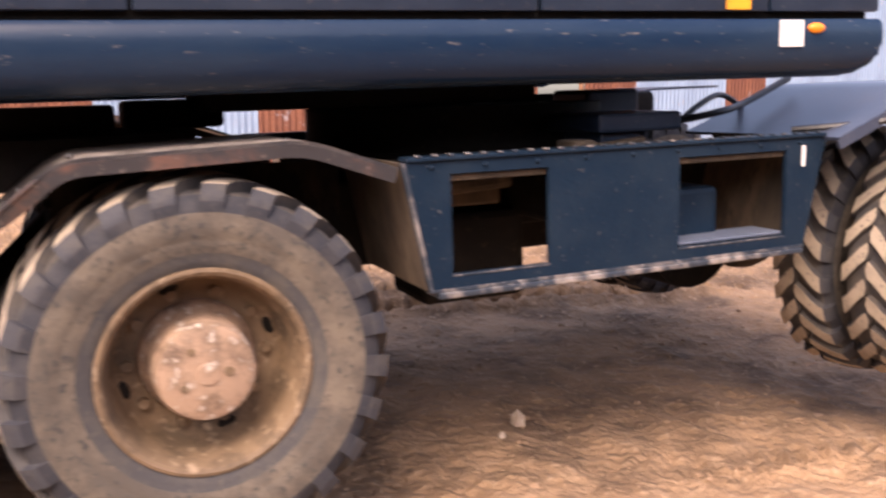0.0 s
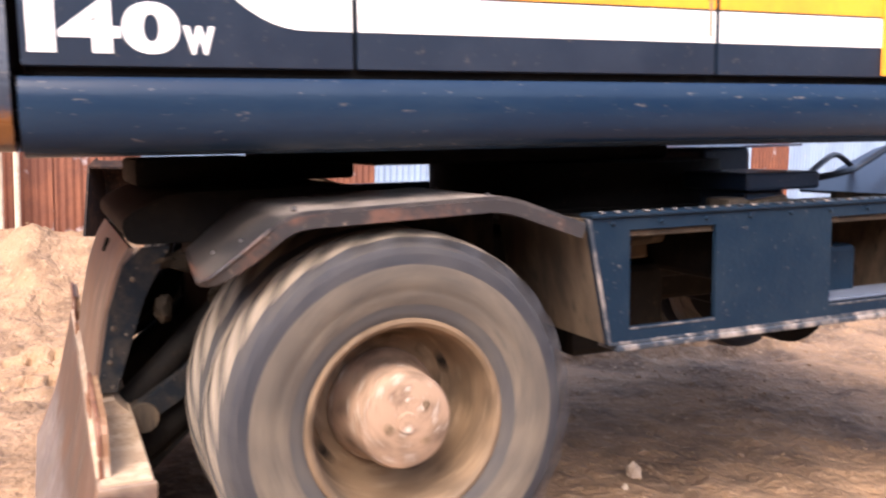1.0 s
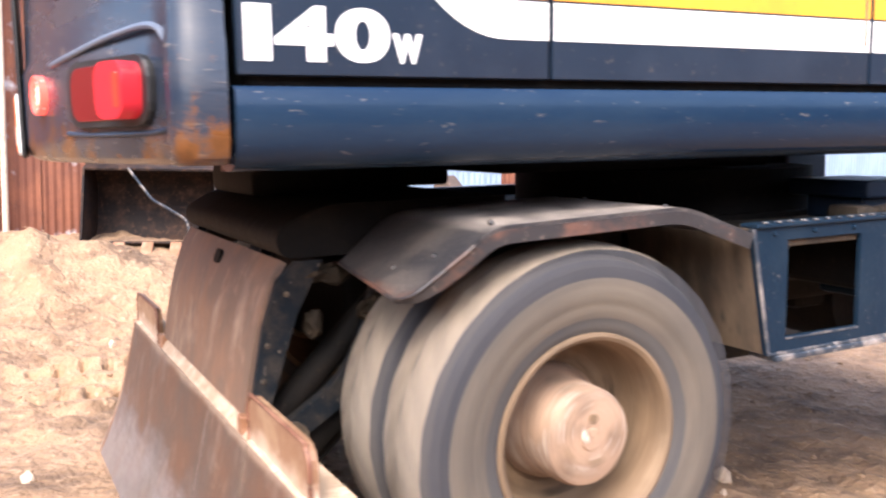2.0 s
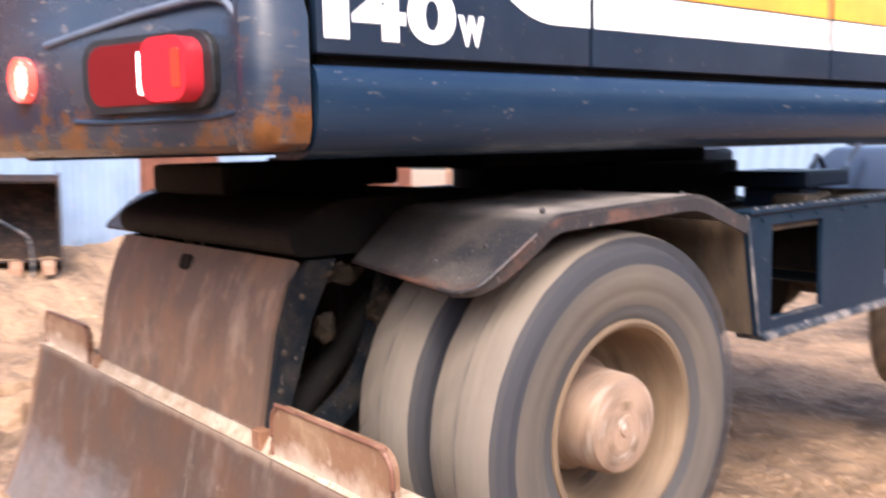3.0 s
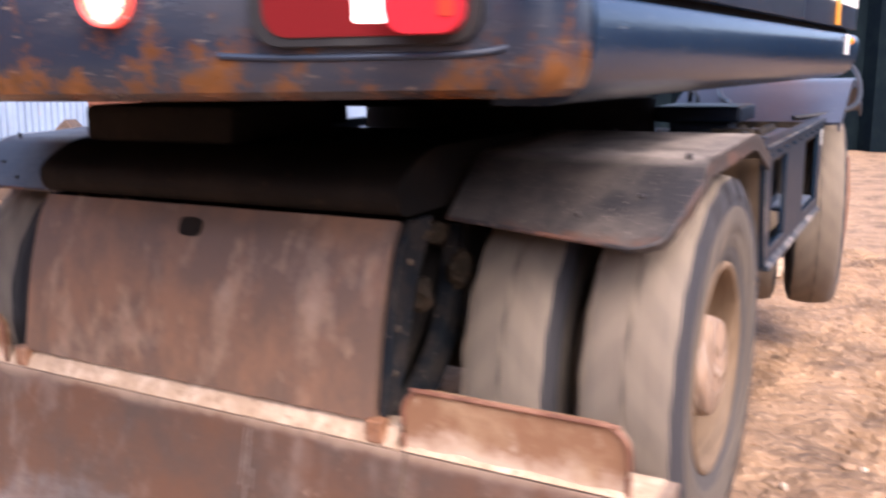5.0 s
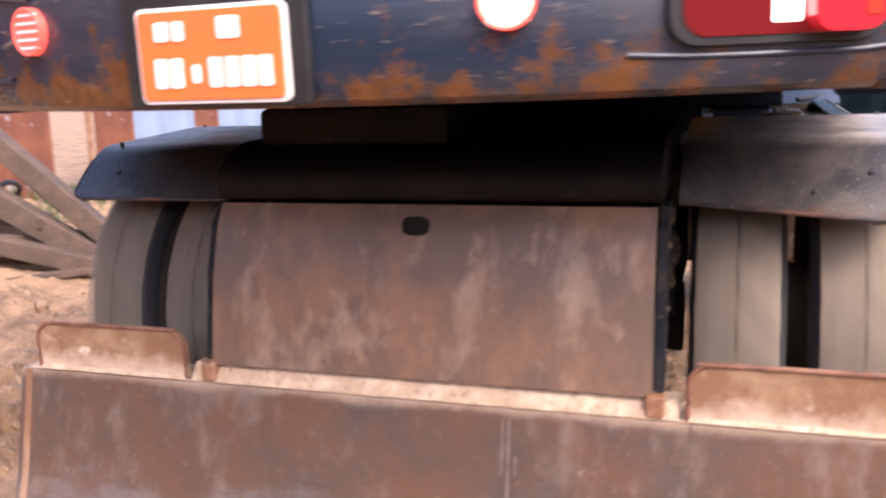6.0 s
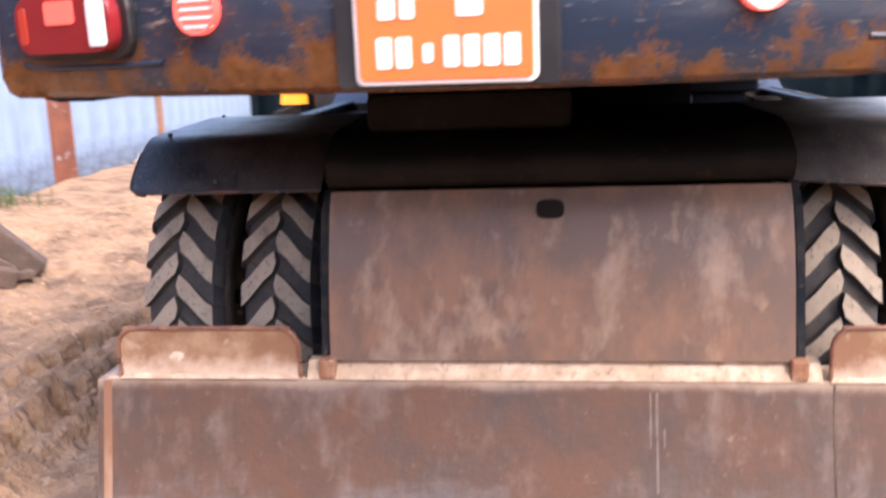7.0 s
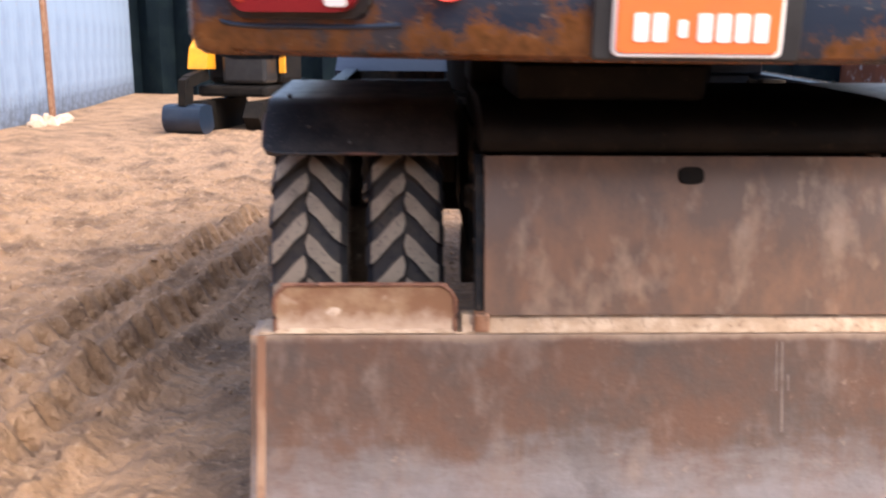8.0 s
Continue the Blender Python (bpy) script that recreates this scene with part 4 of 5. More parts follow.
def wheel():
    """A twin wheel round the y axis, with its outer side towards -y. The origin is at the outer tyre's middle."""
    bm = bmesh.new()
    # outer rim: flange, bed and deep dish
    prof = [(-0.098, 0.262), (-0.104, 0.272), (-0.102, 0.281), (-0.092, 0.284), (-0.085, 0.275), (-0.080, 0.262), (0.08, 0.262)]
    lathe(bm, prof, 56)
    dish = [(-0.098, 0.262), (-0.085, 0.256), (-0.06, 0.250), (0.0, 0.243), (0.045, 0.236), (0.075, 0.222), (0.095, 0.195), (0.100, 0.16), (0.100, 0.05)]
    lathe(bm, dish, 56)
    prof = [(0.22, 0.262), (0.37, 0.262), (0.385, 0.284), (0.392, 0.25), (0.30, 0.24), (0.20, 0.20), (0.10, 0.16)]
    lathe(bm, prof, 40)
    w = part("wheel", bm, RIM, machine, "mud-tan steel wheel with twin tyres", smooth=True)
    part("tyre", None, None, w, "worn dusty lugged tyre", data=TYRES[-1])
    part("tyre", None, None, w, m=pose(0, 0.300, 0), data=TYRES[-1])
    bm = bmesh.new()
    lathe(bm, [(0.11, 0.165), (0.07, 0.160), (0.055, 0.150), (0.03, 0.138), (-0.075, 0.134), (-0.094, 0.126), (-0.102, 0.105), (-0.102, 0.03), (-0.107, 0.028), (-0.107, 0.0005)], 40)
    hub = part("hub", bm, HUB, w, "dusty planetary hub", smooth=True)
    for k, r in ((0, 0.055), (2.1, 0.075), (3.6, 0.07)):
        bm = bmesh.new()
        rod(bm, (r * math.cos(k), -0.100, r * math.sin(k)), (r * math.cos(k), -0.1055, r * math.sin(k)), 0.011 if k else 0.014, 8)
        part("plug", bm, RIM, hub)
    for k in range(10):
        a = 2 * math.pi * k / 10
        bm = bmesh.new()
        rod(bm, (0.19 * math.cos(a), 0.095, 0.19 * math.sin(a)), (0.19 * math.cos(a), 0.070, 0.19 * math.sin(a)), 0.016, 6)
        part("wheel_nut", bm, RIM, w)
    # Dark discs on the uncut dish paint the shade inside the hand holes.
    for k in range(4):
        a = 2 * math.pi * (k + 0.2) / 4
        bm = bmesh.new()
        m = Matrix.Translation((0.212 * math.cos(a), 0.081, 0.212 * math.sin(a))) @ Euler((radians(90), -a, 0)).to_matrix().to_4x4()
        bmesh.ops.create_cone(bm, cap_ends=True, segments=12, radius1=0.024, radius2=0.024, depth=0.012, matrix=m @ Matrix.Diagonal((0.6, 1.1, 1, 1)))
        part("hand_hole", bm, GRIME, w)
    return w


def wheel_seat(x, side, steer=0.0):
    return pose(x, -1.078 if side < 0 else 1.118, 0, 0, 0, steer) @ pose(0, 0, 0, 0, 0, 0 if side < 0 else 180)


WHEELS = []
first = wheel()
for x, side, steer in ((0, -1, 0), (0, 1, 0), (AXLE_F, -1, 10), (AXLE_F, 1, 10)):
    w = first if not WHEELS else copy_thing(first, pose(0, 0, 0))
    for ob in w.children:
        if ob.data in TYRES.values():
            ob.data = TYRES[side]
    w.matrix_basis = wheel_seat(x, side, steer)
    WHEELS.append((w, x, side, steer))


# upper structure; its own axes turn with the swing
def flank(name, x0, x1, z0, z1, material, y=-1.225, thick=0.03, label="", bevel=0.006, parent=None):
    bm = bmesh.new()
    box(bm, x0, x1, y, y + thick, z0, z1, bevel)
    return part(name, bm, material, parent or machine, label, m=None if parent else SWING, smooth=True)


def skirt(side):
    prof = [(-1.190, 0.905), (-1.222, 0.902), (-1.236, 0.888), (-1.242, 0.86), (-1.241, 0.82), (-1.232, 0.78), (-1.214, 0.748), (-1.185, 0.728), (-1.15, 0.720), (-1.05, 0.720), (-1.05, 0.905)]
    bm = bmesh.new()
    rows = []
    for x in [-2.075, -2.07] + [-1.9 + 0.3 * k for k in range(10)] + [0.96, 0.99, 1.015, 1.037, 1.05, 1.056]:
        lift = 0.0 if x < 0.96 else 0.10 * (1 - math.sqrt(max(0.0, 1 - ((x - 0.96) / 0.0965) ** 2)))
        rows.append([bm.verts.new((x, y * (-side), max(z, 0.72 + lift))) for y, z in prof])
    for a, b in zip(rows, rows[1:]):
        for i in range(len(prof)):
            bm.faces.new((a[i], a[(i + 1) % len(prof)], b[(i + 1) % len(prof)], b[i]))
    bm.faces.new(rows[0])
    bm.faces.new(rows[-1])
    return part("skirt", bm, SKIRT, machine, "dark blue rounded side skirt with scratches", m=SWING, smooth=True)


near_skirt = skirt(-1)
skirt(1)
bm = bmesh.new()
box(bm, 0.630, 0.722, -1.2455, -1.2425, 0.815, 0.897)
part("sticker", bm, WHITE, near_skirt, "square white sticker")
bm = bmesh.new()
bmesh.ops.create_uvsphere(bm, u_segments=16, v_segments=8, radius=1, matrix=Matrix.Translation((0.775, -1.243, 0.872)) @ Matrix.Diagonal((0.034, 0.014, 0.017, 1)))
part("marker_lamp", bm, AMBER, near_skirt, "oval amber marker lamp", smooth=True)

rear_door = flank("side_door", -2.066, -1.306, 0.925, 1.95, SLATE, label="dark blue engine door with white lettering")
flank("side_door", -1.296, -0.206, 0.925, 1.95, SLATE)
flank("side_door", -0.196, 0.60, 0.925, 1.95, SLATE)
flank("side_door", 0.61, 1.05, 0.925, 1.95, SLATE)
for x0, x1 in ((-2.066, -1.306), (-1.296, -0.206), (-0.196, 0.60), (0.61, 1.05)):
    flank("side_door", x0, x1, 0.925, 1.95, SLATE, y=1.195)
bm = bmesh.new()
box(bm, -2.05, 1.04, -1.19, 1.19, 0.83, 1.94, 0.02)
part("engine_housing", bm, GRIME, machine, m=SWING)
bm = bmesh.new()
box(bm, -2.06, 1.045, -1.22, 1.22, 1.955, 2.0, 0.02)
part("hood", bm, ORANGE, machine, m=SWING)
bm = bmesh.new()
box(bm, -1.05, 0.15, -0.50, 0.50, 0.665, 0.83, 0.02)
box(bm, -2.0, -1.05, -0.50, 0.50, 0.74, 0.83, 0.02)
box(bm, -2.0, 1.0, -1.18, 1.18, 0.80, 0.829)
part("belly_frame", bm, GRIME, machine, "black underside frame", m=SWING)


# white band with a curved start and the orange field above it, cut at the door gaps
def band_low(x):
    return 1.018 if x > -1.42 else 1.018 + 0.30 * ((-1.42 - x) / 0.34) ** 2.2


def band_high(x):
    return 1.108 if x > -1.40 else 1.108 + 0.34 * ((-1.40 - x) / 0.30) ** 2.2


for x0, x1 in ((-1.70, -1.309), (-1.293, -0.209), (-0.193, 0.597), (0.613, 1.045)):
    n = 14 if x0 < -1.5 else 2
    xs = [x0 + (x1 - x0) * k / n for k in range(n + 1)]
    low = [(x, band_low(x)) for x in xs]
    high = [(x, max(band_high(x), band_low(x) + 0.04)) for x in xs]
    bm = bmesh.new()
    prism(bm, low + high[::-1], -1.2268, -1.2252)
    part("white_band", bm, WHITE, machine, "white painted band", m=SWING)
    bm = bmesh.new()
    prism(bm, [(x, z + 0.006) for x, z in high] + [(x1, 1.94), (x0, 1.94)], -1.2270, -1.2252)
    part("orange_field", bm, ORANGE, machine, "orange painted field", m=SWING)
bm = bmesh.new()
box(bm, -0.232, -0.222, -1.2300, -1.2275, 1.035, 1.20, 0.001)
part("door_latch", bm, RUST, machine, "thin rust-red latch strip", m=SWING)
bm = bmesh.new()
box(bm, 0.435, 0.525, -1.232, -1.2275, 0.93, 1.20, 0.001)
part("orange_strip", bm, ORANGE, machine, m=SWING)


def lettering(text, x, z, w, h, bold):
    """One heavy letter that fills a box w wide and h high."""
    cu = bpy.data.curves.new("lettering", "FONT")
    cu.body, cu.size, cu.offset, cu.extrude = text, 0.14, bold, 0.0008
    tmp = bpy.data.objects.new("lettering", cu)
    dg = bpy.context.evaluated_depsgraph_get()
    me = bpy.data.meshes.new_from_object(tmp.evaluated_get(dg))
    xs, ys = [v.co.x for v in me.vertices], [v.co.y for v in me.vertices]
    for v in me.vertices:
        v.co.x = (v.co.x - min(xs)) / (max(xs) - min(xs)) * w
        v.co.y = (v.co.y - min(ys)) / (max(ys) - min(ys)) * h
    me.materials.clear()
    me.materials.append(WHITE)
    ob = new("lettering", me)
    ob.parent = rear_door
    ob.matrix_basis = Matrix.Translation((x, -1.2262, z)) @ Euler((radians(90), 0, 0)).to_matrix().to_4x4()
    return ob


for text, x, w, h, bold in (("1", -2.050, 0.058, 0.118, 0.008), ("4", -1.985, 0.130, 0.118, 0.0055), ("0", -1.850, 0.126, 0.118, 0.0065), ("W", -1.716, 0.072, 0.066, 0.008)):
    lettering(text, x, 0.955, w, h, bold)

# counterweight: round tail
TAIL_R = 2.48


def tail_outline(inset):
    pts = []
    r = TAIL_R - inset
    top = 1.238 - inset
    a1 = math.asin((top - 0.10) / r)
    pts.append((-2.09, -top))
    corner = (-r * math.cos(a1) , -r * math.sin(a1))
    start = (-2.12, -top)
    mid = (-2.225, -top)
    for k in range(7):
        t = k / 6
        pts.append(((1 - t) ** 2 * start[0] + 2 * t * (1 - t) * mid[0] + t * t * corner[0], (1 - t) ** 2 * start[1] + 2 * t * (1 - t) * mid[1] + t * t * corner[1]))
    for k in range(1, 32):
        a = a1 - 2 * a1 * k / 32
        pts.append((-r * math.cos(a), -r * math.sin(a)))
    left = [(x, -y) for x, y in pts[:8]][::-1]
    return pts + left


bm = bmesh.new()
rows = []
for inset, z in ((0.09, 0.735), (0.035, 0.738), (0.012, 0.752), (0.0, 0.785), (0.0, 0.81), (0.0, 0.99), (0.012, 1.02), (0.02, 1.2), (0.03, 1.6), (0.08, 1.68), (0.3, 1.70)):
    rows.append([bm.verts.new((x, y, z)) for x, y in tail_outline(inset)])
for a, b in zip(rows, rows[1:]):
    k = len(a)
    for i in range(k):
        bm.faces.new((a[i], a[(i + 1) % k], b[(i + 1) % k], b[i]))
bm.faces.new(rows[0])
bm.faces.new(rows[-1])
tail = part("counterweight", bm, TAIL, machine, "dark blue rounded counterweight with rust along its lower edge", m=SWING, smooth=True)


def on_tail(yu, z, out=0.0):
    a = math.asin(yu / TAIL_R)
    return pose(-(TAIL_R + out) * math.cos(a), yu * (TAIL_R + out) / TAIL_R, z, 0, 0, math.degrees(-a))


def slab(bm, w, h, d, r, m=None):
    """A rounded rectangle facing -x, centred, d thick."""
    pts = []
    for cx, cz, a0 in ((w / 2 - r, h / 2 - r, 0), (-w / 2 + r, h / 2 - r, 90), (-w / 2 + r, -h / 2 + r, 180), (w / 2 - r, -h / 2 + r, 270)):
        for k in range(5):
            a = radians(a0 + 22.5 * k)
            pts.append((cx + r * math.cos(a), cz + r * math.sin(a)))
    m = m or Matrix.Identity(4)
    f = [bm.verts.new(m @ Vector((-d, y * 0.985, z * 0.985))) for y, z in pts]
    g = [bm.verts.new(m @ Vector((-d * 0.7, y, z))) for y, z in pts]
    b = [bm.verts.new(m @ Vector((0.0, y, z))) for y, z in pts]
    bm.faces.new(f)
    bm.faces.new(b[::-1])
    k = len(pts)
    for u, v in ((f, g), (g, b)):
        for i in range(k):
            bm.faces.new((u[i], u[(i + 1) % k], v[(i + 1) % k], v[i]))


ROUND_AT = {-1: -0.50, 1: 0.595}
for side in (-1, 1):
    bm = bmesh.new()
    slab(bm, 0.38, 0.155, 0.020, 0.05)
    bezel = part("lamp_bezel", bm, BLACK, tail, "black tail lamp housing", m=on_tail(side * 0.94, 0.90, -0.006))
    here = on_tail(side * 0.94, 0.90, -0.006)
    if side < 0:
        bm = bmesh.new()
        slab(bm, 0.33, 0.125, 0.004, 0.040, Matrix.Translation((-0.020, 0, 0)))
        part("lens_bed", bm, RED_DARK, tail, "dark red sunken lens", m=here)
        bm = bmesh.new()
        slab(bm, 0.125, 0.125, 0.046, 0.036, Matrix.Translation((-0.020, -0.104, 0)))
        part("tail_lamp", bm, RED_LENS, tail, "raised red tail lamp block", m=here, smooth=True)
        bm = bmesh.new()
        slab(bm, 0.050, 0.085, 0.002, 0.006, Matrix.Translation((-0.0242, -0.012, 0.0)))
        part("clear_lens", bm, CLEAR_LIT, tail, m=here)
        bm = bmesh.new()
        slab(bm, 0.024, 0.075, 0.002, 0.006, Matrix.Translation((-0.0662, -0.140, 0.0)))
        part("amber_lens", bm, AMBER_OFF, tail, m=here)
    else:
        bm = bmesh.new()
        slab(bm, 0.33, 0.125, 0.028, 0.045, Matrix.Translation((-0.020, 0, 0)))
        part("tail_lamp", bm, RED_OFF, tail, "dull red rectangular tail lamp", m=here, smooth=True)
        for w, h, yy, zz, paint, what in ((0.055, 0.10, -0.122, 0.0, WHITE, "reverse_lens"), (0.10, 0.05, 0.0, 0.025, RED_DIM, "clear_lens"), (0.026, 0.08, 0.132, 0.0, AMBER_OFF, "amber_lens")):
            bm = bmesh.new()
            slab(bm, w, h, 0.003, 0.008, Matrix.Translation((-0.0482, yy, zz)))
            part(what, bm, paint, tail, m=here)
    bm = bmesh.new()
    lathe(bm, [(0.0, 0.052), (0.020, 0.052), (0.022, 0.050), (0.020, 0.046), (0.0, 0.046)], 32)
    part("lamp_ring", bm, RED_DIM, tail, "red rim of the lamp", m=on_tail(ROUND_AT[side], 0.915, 0.0) @ pose(0, 0, 0, 0, 0, 90), smooth=True)
    bm = bmesh.new()
    slab(bm, 0.091, 0.091, 0.006 if side < 0 else 0.014, 0.045)
    # The far one is an unlit reflector; its weak glow imitates thrown-back light.
    part("round_lamp", bm, RED_LIT if side < 0 else RED_DIM, tail, "lit round red lamp" if side < 0 else "round red and white reflector", m=on_tail(ROUND_AT[side], 0.915, 0.0), smooth=True)
    for k in range(5):
        bm = bmesh.new()
        hh = 0.035 - 0.0175 * k
        slab(bm, 0.08, 0.006, 0.003, 0.0028, Matrix.Translation((-0.0145 if side > 0 else -0.0065, 0, hh)))
        part("lens_rib", bm, WHITE, tail, m=on_tail(ROUND_AT[side], 0.915, 0.0))
for side in (-1, 1):
    path = [on_tail(side * y, z, 0.0).translation for y, z in ((0.60, 0.985), (0.75, 1.0), (0.95, 1.025), (1.10, 1.035), (1.15, 1.0), (1.185, 0.93), (1.20, 0.87))]
    # Paler than the tail: the bevel's glint of sky is put into this paint.
    tube("recess_edge", path, 0.008, PANEL_GREY, tail)
    path = [on_tail(side * y, z, 0.0).translation for y, z in ((0.70, 0.812), (0.80, 0.807), (0.95, 0.806), (1.09, 0.808), (1.155, 0.822), (1.19, 0.86))]
    tube("recess_edge", path, 0.006, SLATE, tail)
# Proud black slab that paints the shade of the slot round the plate.
bm = bmesh.new()
slab(bm, 0.43, 0.60, 0.010, 0.01)
part("plate_recess", bm, BLACK, tail, m=on_tail(0.078, 1.045, -0.002))
bm = bmesh.new()
slab(bm, 0.350, 0.186, 0.010, 0.016)
number = part("registration_plate", bm, WHITE, tail, "orange plate with white border and bars", m=on_tail(0.078, 0.846, 0.006) @ pose(0, 0, 0, 0, 0, 0))
bm = bmesh.new()
slab(bm, 0.334, 0.170, 0.004, 0.012, Matrix.Translation((-0.0102, 0, 0)))
part("orange_ground", bm, PLATE_ORANGE, number)
for y0, w, z, h in ((0.108, 0.034, 0.047, 0.038), (0.068, 0.028, 0.047, 0.038), (-0.050, 0.050, 0.050, 0.042), (0.116, 0.030, -0.033, 0.058), (0.078, 0.030, -0.033, 0.058), (0.031, 0.020, -0.035, 0.036), (-0.014, 0.030, -0.033, 0.058), (-0.052, 0.030, -0.033, 0.058), (-0.090, 0.030, -0.033, 0.058), (-0.128, 0.030, -0.033, 0.058)):
    bm = bmesh.new()
    slab(bm, w, h, 0.002, 0.006, Matrix.Translation((-0.0145, y0, z)))
    part("bar", bm, WHITE, number)

# boom, arm and bucket, which props the front
bm = bmesh.new()
prism(bm, [(0.55, 1.2), (0.85, 1.9), (2.2, 3.3), (4.2, 3.5), (4.2, 3.2), (2.4, 2.85), (1.2, 1.6), (0.8, 1.15)], -0.16, 0.16)
part("boom", bm, ORANGE, machine, "orange boom", m=SWING)
bm = bmesh.new()
prism(bm, [(3.95, 3.45), (4.3, 3.6), (4.45, 2.6), (4.42, 0.55), (4.18, 0.55), (4.10, 2.4)], -0.13, 0.13)
part("arm", bm, ORANGE, machine, "orange dipper arm", m=SWING @ pose(0, -0.22, 0))
tube("hose", [(4.42, -0.35, 2.0), (4.55, -0.38, 1.2), (4.62, -0.40, 0.9), (4.5, -0.36, 0.6)], 0.03, BLACK, machine, SWING)
bucket = tagged(new("bucket"), "rusty excavator bucket standing on the earth")
bucket.parent = machine
bucket.matrix_basis = SWING @ pose(3.9, -0.22, -0.835)
SIDE = [(-0.25, 0.12), (-0.10, 0.0), (0.35, 0.02), (0.62, 0.25), (0.68, 0.55), (0.50, 0.86), (-0.05, 0.90)]
for y in (-0.60, 0.58):
    bm = bmesh.new()
    prism(bm, SIDE, y, y + 0.02)
    part("side_plate", bm, RUST, bucket)
    bm = bmesh.new()
    prism(bm, [(-0.30, 0.12), (-0.235, 0.12), (-0.015, 0.86), (-0.07, 0.90)], y - 0.012, y + 0.032)
    part("side_cutter", bm, DUST, bucket, "pale worn side cutter")
bm = bmesh.new()
ribbon(bm, rounded([(-0.25, 0.12), (-0.10, 0.0), (0.35, 0.02), (0.62, 0.25), (0.68, 0.55), (0.50, 0.86), (-0.05, 0.90)][::-1], 0.15), 0.02, -0.578, 0.578)
part("shell", bm, GRIME, bucket, "dark hollow bucket shell")
for k in range(5):
    bm = bmesh.new()
    y = -0.5 + 0.25 * k
    prism(bm, [(-0.42, 0.02), (-0.20, 0.06), (-0.20, 0.13), (-0.25, 0.13)], y - 0.04, y + 0.04)
    part("tooth", bm, DUST, bucket)
bm = bmesh.new()
for y in (-0.16, 0.13):
    prism(bm, [(0.15, 0.88), (0.62, 0.70), (0.52, 1.15), (0.30, 1.2)], y, y + 0.03)
part("ear", bm, RUST, bucket)


# ---- boundary: patched sheet fence, dark netting at the far end ----
def corrugated(w, h, wave=0.076, deep=0.012):
    bm = bmesh.new()
    n = int(w / wave * 4)
    cols = []
    for i in range(n + 1):
        x = w * i / n
        y = deep * math.sin(2 * math.pi * x / wave)
        cols.append([bm.verts.new((x, y + o, z)) for z in (0, h) for o in (0, 0.002)])
    for a, b in zip(cols, cols[1:]):
        bm.faces.new((a[0], b[0], b[2], a[2]))
        bm.faces.new((a[1], a[3], b[3], b[1]))
    bmesh.ops.recalc_face_normals(bm, faces=bm.faces[:])
    me = bpy.data.meshes.new("panel")
    bm.to_mesh(me)
    bm.free()
    for p in me.polygons:
        p.use_smooth = True
    return me


fence = tagged(new("fence"), "patched corrugated sheet fence, white with rust", "fence", kind="structure")
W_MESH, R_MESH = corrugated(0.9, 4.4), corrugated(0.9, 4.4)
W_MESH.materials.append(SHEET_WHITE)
R_MESH.materials.append(SHEET_RUST)
rng = random.Random(4)
for (ax, ay), (bx, by) in zip(WALL_LINE, WALL_LINE[1:]):
    length = math.hypot(bx - ax, by - ay)
    ang = math.degrees(math.atan2(by - ay, bx - ax))
    for k in range(int(length / 0.88)):
        x, y = ax + (bx - ax) * k * 0.88 / length, ay + (by - ay) * k * 0.88 / length
        rusty = (x < -0.3) or (x < 5.6 and rng.random() < 0.6) or (4.2 < x < 6.4) or (8.5 < x < 8.8)
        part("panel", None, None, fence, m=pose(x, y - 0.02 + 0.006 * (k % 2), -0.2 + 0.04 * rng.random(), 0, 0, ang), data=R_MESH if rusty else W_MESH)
    for k in range(int(length / 2.64) + 1):
        x, y = ax + (bx - ax) * k * 2.64 / length, ay + (by - ay) * k * 2.64 / length
        bm = bmesh.new()
        rod(bm, (x, y + 0.06, -0.3), (x, y + 0.06, 4.3), 0.035, 8)
        part("post", bm, RUST, fence)
        if k == 3 and x > 5:
            bm = bmesh.new()
            box(bm, -0.11, 0.11, -0.10, -0.03, -0.2, 4.3, 0.01)
            part("batten", bm, RUST, fence, m=pose(x, y, 0, 0, 0, ang))

for x in (-1.31, -1.15):
    bm = bmesh.new()
    rod(bm, (x, 6.84, 0.2), (x, 6.84, 4.3), 0.032, 10)
    part("pole", bm, STONE, fence, "pale upright pole before the sheets", smooth=True)

bm = bmesh.new()
n = 90
cols = []
for i in range(n + 1):
    y = 10.5 - 30.0 * i / n
    x = 23.5 + 0.12 * math.sin(i * 1.7) + 0.08 * math.sin(i * 4.1)
    cols.append([bm.verts.new((x + 0.05 * math.sin(i * 2.3 + z) + o, y, z)) for z in (-0.1, 1.2, 2.6, 4.6) for o in (0, 0.02)])
for a, b in zip(cols, cols[1:]):
    for j in (0, 2, 4):
        bm.faces.new((a[j], b[j], b[j + 2], a[j + 2]))
        bm.faces.new((a[j + 1], a[j + 3], b[j + 3], b[j + 1]))
netting = part("netting_screen", bm, TARP, None, smooth=True)
tagged(netting, "dark green netting screen closing the yard", "screen", kind="structure")

# Two unseen walls, added to hold back light from the low sky.
for name, x0, y0, x1, y1 in (("wall_south", -16.0, -12.0, 24.0, -12.0), ("wall_west", -14.0, -12.0, -14.0, 9.0)):
    bm = bmesh.new()
    box(bm, min(x0, x1) - 0.1, max(x0, x1) + 0.1, min(y0, y1) - 0.1, max(y0, y1) + 0.1, -0.3, 4.4)
    tagged(part(name, bm, SHEET_RUST), "unseen rusty sheet wall added to hold back sky light", "wall", kind="structure")

